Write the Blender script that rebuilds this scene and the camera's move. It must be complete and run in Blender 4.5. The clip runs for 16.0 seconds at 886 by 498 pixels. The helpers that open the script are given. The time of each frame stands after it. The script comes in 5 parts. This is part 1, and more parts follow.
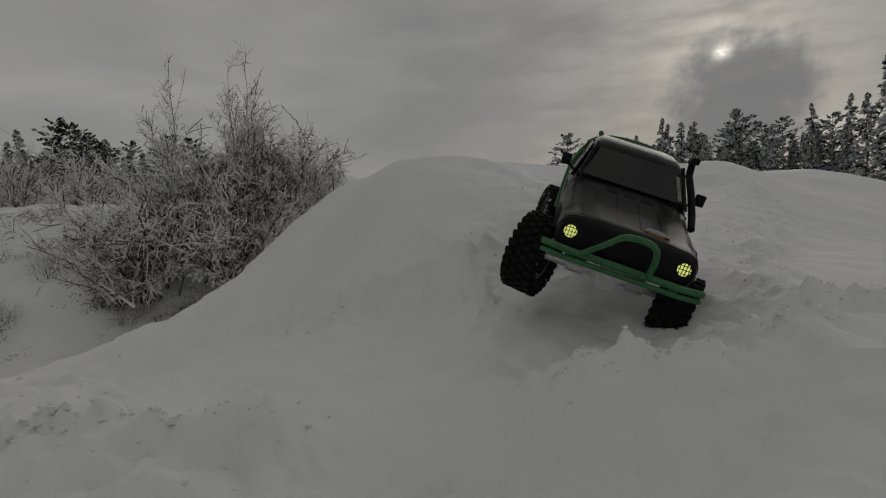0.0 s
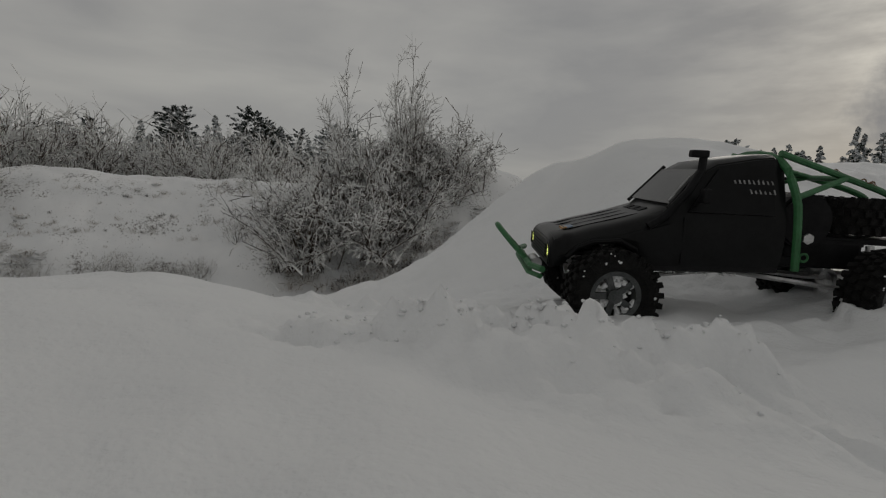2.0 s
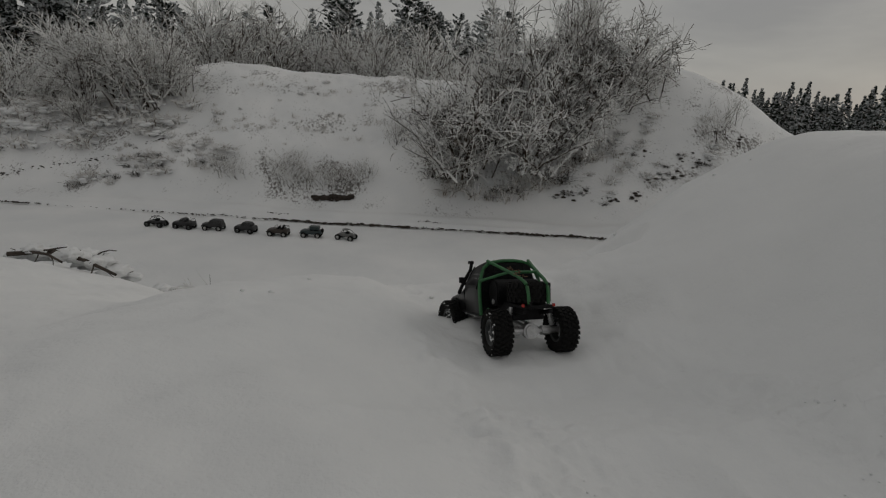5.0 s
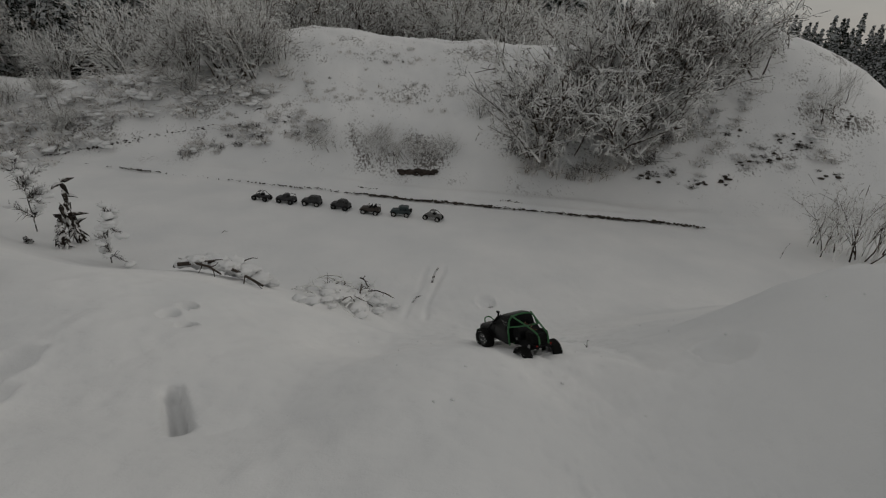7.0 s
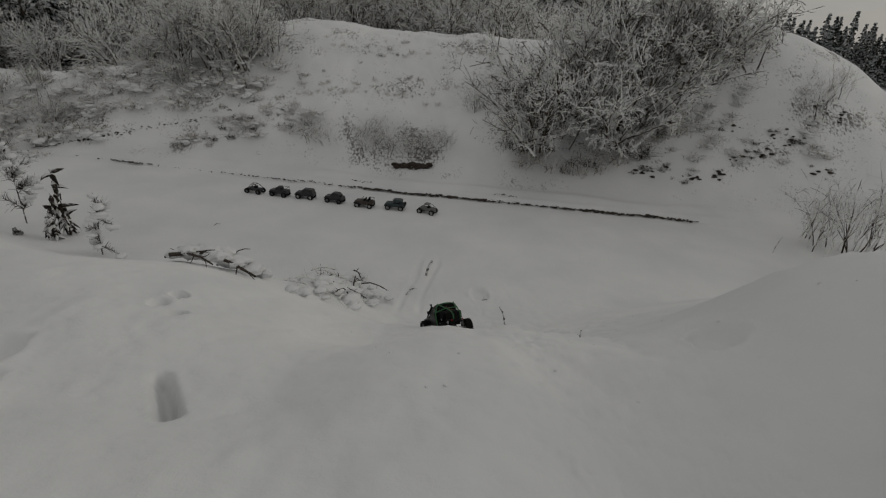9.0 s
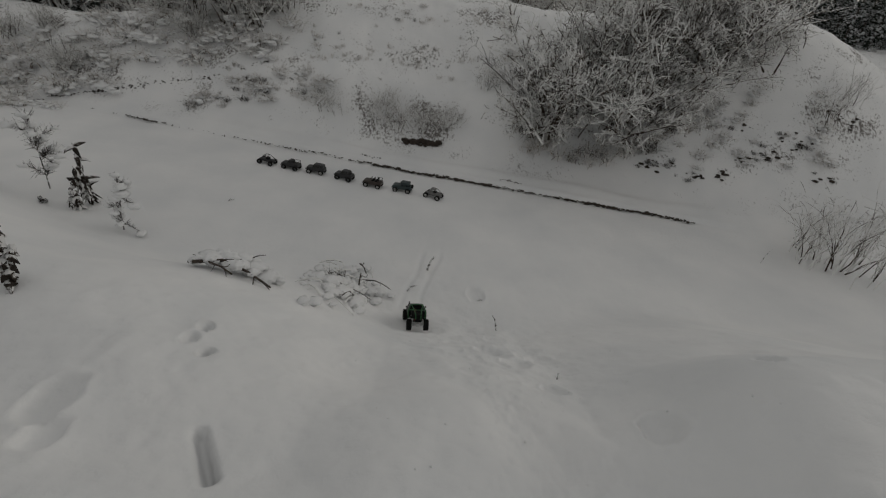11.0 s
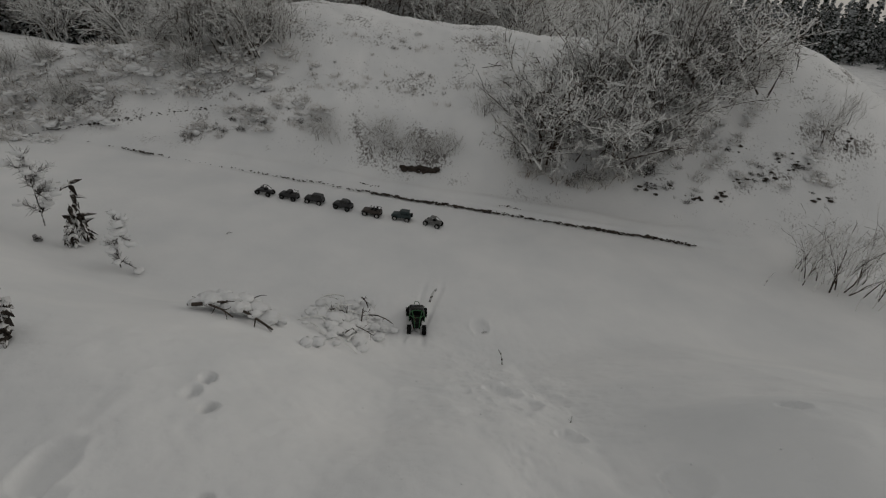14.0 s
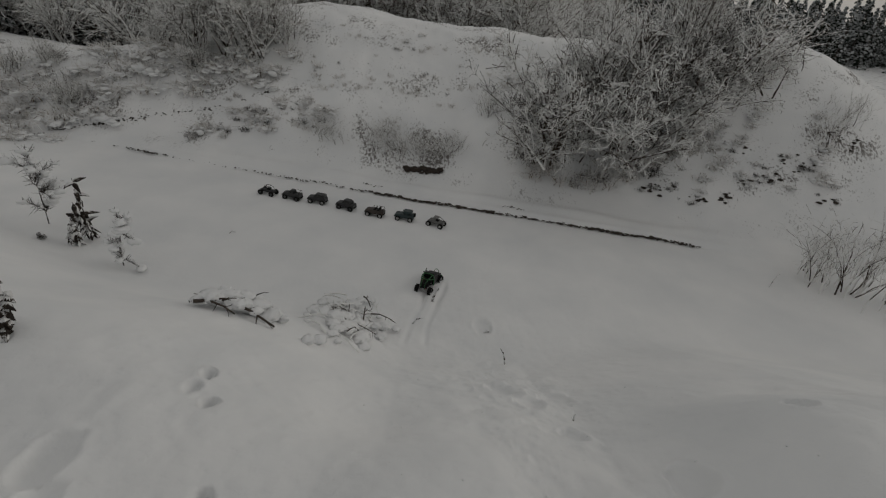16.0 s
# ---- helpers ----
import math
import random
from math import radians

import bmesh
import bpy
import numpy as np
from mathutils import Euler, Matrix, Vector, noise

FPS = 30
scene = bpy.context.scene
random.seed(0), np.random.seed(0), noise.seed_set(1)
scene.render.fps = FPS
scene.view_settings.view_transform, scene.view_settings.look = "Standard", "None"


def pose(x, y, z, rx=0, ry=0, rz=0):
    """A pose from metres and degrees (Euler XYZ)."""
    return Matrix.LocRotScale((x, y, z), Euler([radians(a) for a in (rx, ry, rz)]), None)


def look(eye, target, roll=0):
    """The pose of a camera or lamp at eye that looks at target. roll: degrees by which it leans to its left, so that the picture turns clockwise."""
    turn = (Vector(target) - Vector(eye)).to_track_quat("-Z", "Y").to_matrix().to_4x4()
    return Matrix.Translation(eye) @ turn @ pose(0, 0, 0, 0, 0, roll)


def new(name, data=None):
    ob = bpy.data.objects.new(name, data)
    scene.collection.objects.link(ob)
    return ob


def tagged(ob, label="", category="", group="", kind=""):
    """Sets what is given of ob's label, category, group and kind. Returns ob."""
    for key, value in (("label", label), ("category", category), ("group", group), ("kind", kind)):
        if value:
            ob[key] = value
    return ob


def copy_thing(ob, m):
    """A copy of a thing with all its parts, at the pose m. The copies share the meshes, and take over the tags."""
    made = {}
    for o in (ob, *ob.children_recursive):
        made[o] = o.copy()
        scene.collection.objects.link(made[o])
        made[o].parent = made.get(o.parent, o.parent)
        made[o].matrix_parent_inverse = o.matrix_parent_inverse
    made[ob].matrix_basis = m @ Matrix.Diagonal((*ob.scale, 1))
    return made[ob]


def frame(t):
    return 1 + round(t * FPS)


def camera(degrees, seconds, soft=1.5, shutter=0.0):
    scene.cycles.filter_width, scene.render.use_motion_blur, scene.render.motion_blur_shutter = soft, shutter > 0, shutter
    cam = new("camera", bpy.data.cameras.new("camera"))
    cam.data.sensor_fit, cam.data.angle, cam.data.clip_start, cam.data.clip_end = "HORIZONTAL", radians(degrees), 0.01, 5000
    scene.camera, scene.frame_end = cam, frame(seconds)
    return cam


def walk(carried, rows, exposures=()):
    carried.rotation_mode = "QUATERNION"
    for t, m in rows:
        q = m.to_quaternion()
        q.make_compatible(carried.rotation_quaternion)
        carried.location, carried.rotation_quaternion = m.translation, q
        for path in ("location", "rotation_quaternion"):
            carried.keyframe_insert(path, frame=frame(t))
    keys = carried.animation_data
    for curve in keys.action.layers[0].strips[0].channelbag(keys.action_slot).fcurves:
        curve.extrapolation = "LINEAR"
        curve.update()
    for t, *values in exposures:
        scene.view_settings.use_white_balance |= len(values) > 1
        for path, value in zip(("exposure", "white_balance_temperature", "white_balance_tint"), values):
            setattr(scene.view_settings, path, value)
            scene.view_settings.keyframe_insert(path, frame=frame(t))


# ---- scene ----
cam = camera(82.1, 16.0, soft=1.2)
PATH = [
    (0.0, pose(0.823, -1.162, 2.315, 85.91, 2.92, -38.73)),
    (0.5, pose(0.646, -1.276, 2.270, 87.09, 0.63, -34.25)),
    (1.0, pose(0.515, -1.088, 2.247, 85.56, 0.33, -26.13)),
    (1.5, pose(0.533, -0.978, 2.238, 86.21, -0.92, -23.75)),
    (2.0, pose(0.537, -0.962, 2.234, 85.89, -1.73, -23.83)),
    (2.5, pose(0.548, -0.933, 2.235, 86.47, -2.69, -22.73)),
    (3.0, pose(0.573, -0.878, 2.240, 86.44, -2.93, -20.90)),
    (3.5, pose(0.583, -0.675, 2.260, 84.33, -5.89, -15.50)),
    (4.0, pose(0.594, -0.573, 2.288, 77.84, -7.65, -11.25)),
    (4.2, pose(0.590, -0.590, 2.320, 77.00, -6.30, -10.30)),
    (6.3, pose(0.127, -0.608, 3.277, 66.12, -0.83, -3.72)),
    (6.5, pose(0.071, -0.654, 3.372, 65.82, -0.57, -3.10)),
    (7.0, pose(0.043, -0.726, 3.417, 66.10, -2.96, 0.42)),
    (7.5, pose(-0.017, -0.725, 3.422, 65.85, -2.96, 0.53)),
    (8.0, pose(-0.012, -0.726, 3.403, 66.45, -3.49, 0.74)),
    (8.5, pose(0.011, -0.719, 3.388, 66.36, -3.97, 0.56)),
    (9.0, pose(0.053, -0.730, 3.366, 65.69, -3.37, -0.07)),
    (11.5, pose(-0.021, -0.648, 4.427, 57.99, -7.35, 2.86)),
    (12.0, pose(-0.041, -0.551, 4.414, 60.40, -7.39, 3.06)),
    (12.5, pose(-0.086, -0.535, 4.435, 60.43, -7.05, 3.20)),
    (13.0, pose(-0.100, -0.522, 4.436, 60.66, -6.73, 2.51)),
    (13.5, pose(-0.107, -0.517, 4.423, 60.69, -6.71, 2.39)),
    (14.0, pose(-0.116, -0.515, 4.425, 60.81, -6.00, 1.22)),
    (14.5, pose(-0.098, -0.494, 4.398, 61.27, -6.29, 1.53)),
    (15.0, pose(-0.099, -0.498, 4.389, 61.21, -6.32, 1.52)),
    (15.5, pose(-0.112, -0.511, 4.385, 61.60, -6.05, 2.10)),
    (16.0, pose(-0.100, -0.523, 4.367, 61.12, -6.01, 1.66)),
]
walk(cam, PATH, [(0.0, -0.24), (0.7, -0.14), (1.5, -0.05), (4.2, 0.0), (6.3, 0.03), (16.0, 0.01)])

# ---- light: overcast winter sky, weak sun behind thin cloud ----
SUN_DIR = Vector((0.898, 0.371, 0.236)).normalized()

CLOUD_DIR = Vector((0.921, 0.352, 0.165)).normalized()


def nd(tree, kind, **inputs):
    n = tree.nodes.new(kind)
    for k, v in inputs.items():
        n.inputs[k.replace("_", " ")].default_value = v
    return n


def make_world():
    w = bpy.data.worlds.new("sky")
    w.use_nodes = True
    scene.world = w
    t = w.node_tree
    t.nodes.clear()
    lk = t.links.new
    out = t.nodes.new("ShaderNodeOutputWorld")
    bg = t.nodes.new("ShaderNodeBackground")
    bg.inputs["Strength"].default_value = 1.0
    sky = t.nodes.new("ShaderNodeTexSky")
    sky.sky_type = "NISHITA"
    sky.sun_disc = False
    sky.sun_elevation = math.asin(SUN_DIR.z)
    sky.sun_rotation = math.atan2(SUN_DIR.x, SUN_DIR.y)
    tc = t.nodes.new("ShaderNodeTexCoord")
    sep = t.nodes.new("ShaderNodeSeparateXYZ")
    lk(tc.outputs["Generated"], sep.inputs[0])
    mp = t.nodes.new("ShaderNodeMapping")
    mp.inputs["Scale"].default_value = (1.0, 1.0, 3.4)
    lk(tc.outputs["Generated"], mp.inputs[0])
    n1 = nd(t, "ShaderNodeTexNoise", Scale=2.3, Detail=6.0, Roughness=0.5, Distortion=0.35)
    lk(mp.outputs[0], n1.inputs["Vector"])
    r1 = t.nodes.new("ShaderNodeValToRGB")
    r1.color_ramp.elements[0].position, r1.color_ramp.elements[0].color = 0.33, (0.234, 0.232, 0.230, 1)
    r1.color_ramp.elements[1].position, r1.color_ramp.elements[1].color = 0.68, (0.348, 0.341, 0.321, 1)
    lk(n1.outputs["Fac"], r1.inputs[0])
    # thin cloud round the sun lets light through
    dot = t.nodes.new("ShaderNodeVectorMath")
    dot.operation = "DOT_PRODUCT"
    dot.inputs[1].default_value = SUN_DIR
    nrm = t.nodes.new("ShaderNodeVectorMath")
    nrm.operation = "NORMALIZE"
    lk(tc.outputs["Generated"], nrm.inputs[0])
    lk(nrm.outputs[0], dot.inputs[0])
    n2 = nd(t, "ShaderNodeTexNoise", Scale=7.0, Detail=5.0, Roughness=0.55)
    lk(mp.outputs[0], n2.inputs["Vector"])

    def mth(op, a, b):
        m = t.nodes.new("ShaderNodeMath")
        m.operation = op
        for i, v in enumerate((a, b)):
            if isinstance(v, float):
                m.inputs[i].default_value = v
            else:
                lk(v, m.inputs[i])
        return m.outputs[0]

    d = mth("MAXIMUM", dot.outputs["Value"], 0.0)
    wide = mth("MULTIPLY", mth("POWER", d, 22.0), 0.085)
    veil = mth("MULTIPLY", mth("POWER", d, 300.0), 0.15)
    disc = mth("MULTIPLY", mth("POWER", d, 16000.0), 2.4)
    patch = mth("MINIMUM", mth("MULTIPLY", mth("MAXIMUM", mth("SUBTRACT", n2.outputs["Fac"], 0.38), 0.0), 6.0), 1.4)
    glow = mth("MULTIPLY", mth("ADD", mth("ADD", wide, veil), disc), patch)
    gl = t.nodes.new("ShaderNodeMix")
    gl.data_type, gl.blend_type = "RGBA", "ADD"
    gl.inputs["Factor"].default_value = 1.0
    tint = t.nodes.new("ShaderNodeMix")
    tint.data_type, tint.blend_type = "RGBA", "MULTIPLY"
    tint.inputs["Factor"].default_value = 1.0
    tint.inputs["B"].default_value = (1.0, 0.95, 0.80, 1)
    lk(glow, tint.inputs["A"])
    lk(r1.outputs[0], gl.inputs["A"])
    lk(tint.outputs["Result"], gl.inputs["B"])
    # clear sky above the cloud, almost fully covered
    sm = t.nodes.new("ShaderNodeMix")
    sm.data_type, sm.blend_type = "RGBA", "ADD"
    sm.inputs["Factor"].default_value = 0.003
    # grey heap of cloud beside the sun
    dot2 = t.nodes.new("ShaderNodeVectorMath")
    dot2.operation = "DOT_PRODUCT"
    dot2.inputs[1].default_value = CLOUD_DIR
    lk(nrm.outputs[0], dot2.inputs[0])
    n3 = nd(t, "ShaderNodeTexNoise", Scale=16.0, Detail=5.0, Roughness=0.6)
    lk(tc.outputs["Generated"], n3.inputs["Vector"])
    edge = t.nodes.new("ShaderNodeMapRange")
    edge.interpolation_type = "SMOOTHSTEP"
    edge.inputs["From Min"].default_value, edge.inputs["From Max"].default_value = 0.991, 0.9985
    lk(mth("ADD", dot2.outputs["Value"], mth("MULTIPLY", mth("SUBTRACT", n3.outputs["Fac"], 0.5), 0.012)), edge.inputs["Value"])
    puff = t.nodes.new("ShaderNodeMix")
    puff.data_type = "RGBA"
    puff.inputs["B"].default_value = (0.20, 0.20, 0.205, 1)
    lk(mth("MULTIPLY", edge.outputs["Result"], 0.9), puff.inputs["Factor"])
    lk(sm.outputs["Result"], puff.inputs["A"])
    lk(gl.outputs["Result"], sm.inputs["A"])
    lk(sky.outputs[0], sm.inputs["B"])
    lk(puff.outputs["Result"], bg.inputs["Color"])
    lk(bg.outputs[0], out.inputs[0])


make_world()
sun_data = bpy.data.lights.new("sun", "SUN")
sun_data.energy, sun_data.angle, sun_data.color = 0.5, radians(40), (1.0, 0.95, 0.86)
sun = new("sun", sun_data)
sun.matrix_world = look((0, 0, 30), Vector((0, 0, 30)) - SUN_DIR)


# ---- materials ----
def principled(name, color, rough=0.6, metal=0.0, spec=0.5):
    m = bpy.data.materials.new(name)
    m.use_nodes = True
    b = m.node_tree.nodes["Principled BSDF"]
    b.inputs["Base Color"].default_value = (*color, 1)
    b.inputs["Roughness"].default_value = rough
    b.inputs["Metallic"].default_value = metal
    b.inputs["Specular IOR Level"].default_value = spec
    return m, m.node_tree, b


def varied(name, c1, c2, scale, rough=0.6, metal=0.0, bump=0.0, fine=6.0, spec=0.5, space="Object"):
    """Two colours mixed by noise at two scales, with fine relief."""
    m, t, b = principled(name, c1, rough, metal, spec)
    lk = t.links.new
    tc = t.nodes.new("ShaderNodeTexCoord")
    a = nd(t, "ShaderNodeTexNoise", Scale=scale, Detail=4.0)
    f = nd(t, "ShaderNodeTexNoise", Scale=scale * fine, Detail=3.0)
    lk(tc.outputs[space], a.inputs["Vector"])
    lk(tc.outputs[space], f.inputs["Vector"])
    ad = t.nodes.new("ShaderNodeMath")
    ad.operation = "MULTIPLY_ADD"
    ad.inputs[1].default_value = 0.45
    lk(f.outputs["Fac"], ad.inputs[0])
    sc = t.nodes.new("ShaderNodeMath")
    sc.operation = "MULTIPLY"
    sc.inputs[1].default_value = 0.6
    lk(a.outputs["Fac"], sc.inputs[0])
    lk(sc.outputs[0], ad.inputs[2])
    r = t.nodes.new("ShaderNodeValToRGB")
    r.color_ramp.elements[0].position, r.color_ramp.elements[0].color = 0.36, (*c1, 1)
    r.color_ramp.elements[1].position, r.color_ramp.elements[1].color = 0.68, (*c2, 1)
    lk(ad.outputs[0], r.inputs[0])
    lk(r.outputs[0], b.inputs["Base Color"])
    if bump:
        bp = t.nodes.new("ShaderNodeBump")
        bp.inputs["Strength"].default_value = bump
        bp.inputs["Distance"].default_value = 0.02
        lk(f.outputs["Fac"], bp.inputs["Height"])
        lk(bp.outputs[0], b.inputs["Normal"])
    return m


def frosted(name, dark, dark2, white, amount, scale, rough=0.8):
    """Twigs or needles with frost lying on their upper sides and in patches."""
    m, t, b = principled(name, dark, rough, 0.0, 0.2)
    lk = t.links.new
    geo = t.nodes.new("ShaderNodeNewGeometry")
    tc = t.nodes.new("ShaderNodeTexCoord")
    n = nd(t, "ShaderNodeTexNoise", Scale=scale, Detail=3.0)
    lk(tc.outputs["Object"], n.inputs["Vector"])
    sep = t.nodes.new("ShaderNodeSeparateXYZ")
    lk(geo.outputs["Normal"], sep.inputs[0])
    up = t.nodes.new("ShaderNodeMath")
    up.operation = "MULTIPLY_ADD"
    up.inputs[1].default_value, up.inputs[2].default_value = 0.30, amount - 0.5
    lk(sep.outputs["Z"], up.inputs[0])
    ad = t.nodes.new("ShaderNodeMath")
    lk(up.outputs[0], ad.inputs[0])
    lk(n.outputs["Fac"], ad.inputs[1])
    isl = t.nodes.new("ShaderNodeMath")
    isl.operation = "MULTIPLY_ADD"
    isl.inputs[1].default_value = 0.5
    lk(geo.outputs["Random Per Island"], isl.inputs[0])
    lk(ad.outputs[0], isl.inputs[2])
    r = t.nodes.new("ShaderNodeValToRGB")
    e = r.color_ramp.elements
    e[0].position, e[0].color = 0.50, (*dark, 1)
    e[1].position, e[1].color = 0.64, (*white, 1)
    k = e.new(0.565)
    k.color = (*dark2, 1)
    lk(isl.outputs[0], r.inputs[0])
    lk(r.outputs[0], b.inputs["Base Color"])
    return m


def snow_material(name, grassy=False):
    m, t, b = principled(name, (0.80, 0.81, 0.82), 0.75, 0.0, 0.25)
    lk = t.links.new
    tc = t.nodes.new("ShaderNodeTexCoord")
    big = nd(t, "ShaderNodeTexNoise", Scale=0.8, Detail=5.0)
    mid = nd(t, "ShaderNodeTexNoise", Scale=14.0, Detail=5.0, Roughness=0.6)
    fine = nd(t, "ShaderNodeTexNoise", Scale=160.0, Detail=3.0)
    for n in (big, mid, fine):
        lk(tc.outputs["Object"], n.inputs["Vector"])
    r = t.nodes.new("ShaderNodeValToRGB")
    r.color_ramp.elements[0].position, r.color_ramp.elements[0].color = 0.3, (0.76, 0.77, 0.78, 1)
    r.color_ramp.elements[1].position, r.color_ramp.elements[1].color = 0.7, (0.86, 0.86, 0.86, 1)
    lk(big.outputs["Fac"], r.inputs[0])
    lk(r.outputs[0], b.inputs["Base Color"])
    if grassy:
        # dead growth showing through thin snow on the field beyond the ledge
        sep = t.nodes.new("ShaderNodeSeparateXYZ")
        lk(tc.outputs["Object"], sep.inputs[0])

        def mth(op, a, c, d=0.0):
            q = t.nodes.new("ShaderNodeMath")
            q.operation = op
            for i, v in enumerate((a, c, d)):
                if isinstance(v, float):
                    q.inputs[i].default_value = v
                else:
                    lk(v, q.inputs[i])
            return q.outputs[0]

        beyond = t.nodes.new("ShaderNodeMapRange")
        beyond.interpolation_type = "SMOOTHSTEP"
        beyond.inputs["From Min"].default_value, beyond.inputs["From Max"].default_value = 9.6, 10.6
        lk(mth("MULTIPLY_ADD", sep.outputs["X"], 0.135, sep.outputs["Y"]), beyond.inputs["Value"])
        mp = t.nodes.new("ShaderNodeMapping")
        mp.inputs["Scale"].default_value = (1.0, 0.55, 1.0)
        mp.inputs["Rotation"].default_value = (0, 0, 0.5)
        lk(tc.outputs["Object"], mp.inputs[0])
        spots = nd(t, "ShaderNodeTexNoise", Scale=19.0, Detail=6.0, Roughness=0.72)
        zone = nd(t, "ShaderNodeTexNoise", Scale=0.9, Detail=4.0, Roughness=0.6)
        lk(mp.outputs[0], spots.inputs["Vector"])
        lk(tc.outputs["Object"], zone.inputs["Vector"])
        f = mth("ADD", spots.outputs["Fac"], mth("MULTIPLY", zone.outputs["Fac"], 1.0))
        cut = t.nodes.new("ShaderNodeMapRange")
        cut.inputs["From Min"].default_value, cut.inputs["From Max"].default_value = 1.10, 1.21
        lk(f, cut.inputs["Value"])
        mx = t.nodes.new("ShaderNodeMix")
        mx.data_type = "RGBA"
        mx.inputs["B"].default_value = (0.075, 0.058, 0.046, 1)
        lk(mth("MULTIPLY", mth("MULTIPLY", cut.outputs["Result"], beyond.outputs["Result"]), 0.85), mx.inputs["Factor"])
        lk(r.outputs[0], mx.inputs["A"])
        lk(mx.outputs["Result"], b.inputs["Base Color"])
    b1 = t.nodes.new("ShaderNodeBump")
    b1.inputs["Strength"].default_value, b1.inputs["Distance"].default_value = 0.35, 0.02
    b2 = t.nodes.new("ShaderNodeBump")
    b2.inputs["Strength"].default_value, b2.inputs["Distance"].default_value = 0.5, 0.003
    lk(mid.outputs["Fac"], b1.inputs["Height"])
    lk(fine.outputs["Fac"], b2.inputs["Height"])
    lk(b1.outputs[0], b2.inputs["Normal"])
    lk(b2.outputs[0], b.inputs["Normal"])
    return m


SNOW = snow_material("snow")
SNOW_GROUND = snow_material("snow_over_grass", True)
FROST_TWIG = frosted("frosted_twig", (0.045, 0.032, 0.024), (0.15, 0.125, 0.10), (0.80, 0.80, 0.79), 0.43, 5.0)
FROST_FINE = frosted("frosted_fine_twig", (0.055, 0.040, 0.030), (0.20, 0.17, 0.14), (0.82, 0.82, 0.81), 0.51, 4.0)
FROST_GRASS = frosted("frosted_dead_grass", (0.10, 0.07, 0.04), (0.26, 0.21, 0.15), (0.76, 0.75, 0.74), 0.56, 9.0)
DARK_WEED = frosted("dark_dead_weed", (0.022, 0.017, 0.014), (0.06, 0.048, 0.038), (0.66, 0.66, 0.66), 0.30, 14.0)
NEEDLES = frosted("snowy_needles", (0.012, 0.020, 0.013), (0.035, 0.048, 0.036), (0.60, 0.62, 0.63), 0.47, 1.3)
NEEDLES_DARK = frosted("dark_needles", (0.010, 0.017, 0.011), (0.025, 0.034, 0.026), (0.50, 0.52, 0.53), 0.30, 1.3)
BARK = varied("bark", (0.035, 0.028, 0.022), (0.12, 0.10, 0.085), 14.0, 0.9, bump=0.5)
SOIL = varied("wet_soil", (0.018, 0.013, 0.010), (0.06, 0.045, 0.035), 12.0, 0.9, bump=0.6)
WOOD = varied("snow_damp_wood", (0.02, 0.015, 0.012), (0.085, 0.066, 0.052), 9.0, 0.85, bump=0.5)
BLACK_SHELL = varied("black_shell", (0.004, 0.0042, 0.0044), (0.009, 0.0095, 0.010), 22.0, 0.30, spec=0.16)
MATT_BLACK = varied("matt_black_plastic", (0.004, 0.004, 0.0045), (0.011, 0.011, 0.012), 40.0, 0.55, spec=0.15)
RUBBER = varied("black_rubber", (0.005, 0.005, 0.005), (0.015, 0.0145, 0.014), 60.0, 0.8, spec=0.2, bump=0.4)
GREEN = varied("green_painted_steel", (0.020, 0.100, 0.032), (0.036, 0.165, 0.056), 30.0, 0.5, bump=0.1)
SILVER = varied("brushed_alloy", (0.42, 0.42, 0.42), (0.66, 0.66, 0.66), 50.0, 0.38, metal=0.85)
SIDE_GLASS = varied("dark_side_glass", (0.003, 0.0032, 0.0034), (0.008, 0.0085, 0.009), 12.0, 0.3, spec=0.15)
RIM = varied("grey_rim", (0.04, 0.045, 0.045), (0.12, 0.125, 0.125), 60.0, 0.45, metal=0.5)
WHITE_MARK = varied("white_vinyl", (0.10, 0.10, 0.10), (0.34, 0.34, 0.34), 60.0, 0.5)
ORANGE_MARK = varied("orange_vinyl", (0.42, 0.20, 0.05), (0.55, 0.32, 0.10), 60.0, 0.4)
BLUE_MARK = varied("blue_vinyl", (0.10, 0.16, 0.26), (0.22, 0.30, 0.42), 60.0, 0.4)
RED_LENS = varied("red_lens", (0.30, 0.012, 0.01), (0.42, 0.03, 0.02), 40.0, 0.25)
RUST = varied("rusty_chain", (0.10, 0.045, 0.02), (0.25, 0.16, 0.10), 60.0, 0.6, metal=0.5)
GLASS = varied("smoked_glass", (0.005, 0.006, 0.006), (0.012, 0.013, 0.013), 18.0, 0.12, spec=0.5)


def lamp_material():
    m, t, b = principled("lit_headlight", (0.8, 0.8, 0.3), 0.3)
    b.inputs["Emission Color"].default_value = (0.85, 0.95, 0.25, 1)
    b.inputs["Emission Strength"].default_value = 0.8
    return m


LIT = lamp_material()


# ---- mesh tools ----
def part(name, bm, material, parent=None, label="", smooth=False):
    me = bpy.data.meshes.new(name)
    bm.to_mesh(me)
    bm.free()
    me.materials.append(material)
    if smooth:
        me.polygons.foreach_set("use_smooth", [True] * len(me.polygons))
    ob = new(name, me)
    if parent:
        ob.parent = parent
    if label:
        ob["label"] = label
    return ob


def creased(ob, degrees=30):
    me = ob.data
    me.polygons.foreach_set("use_smooth", [True] * len(me.polygons))
    me.set_sharp_from_angle(angle=radians(degrees))
    return ob


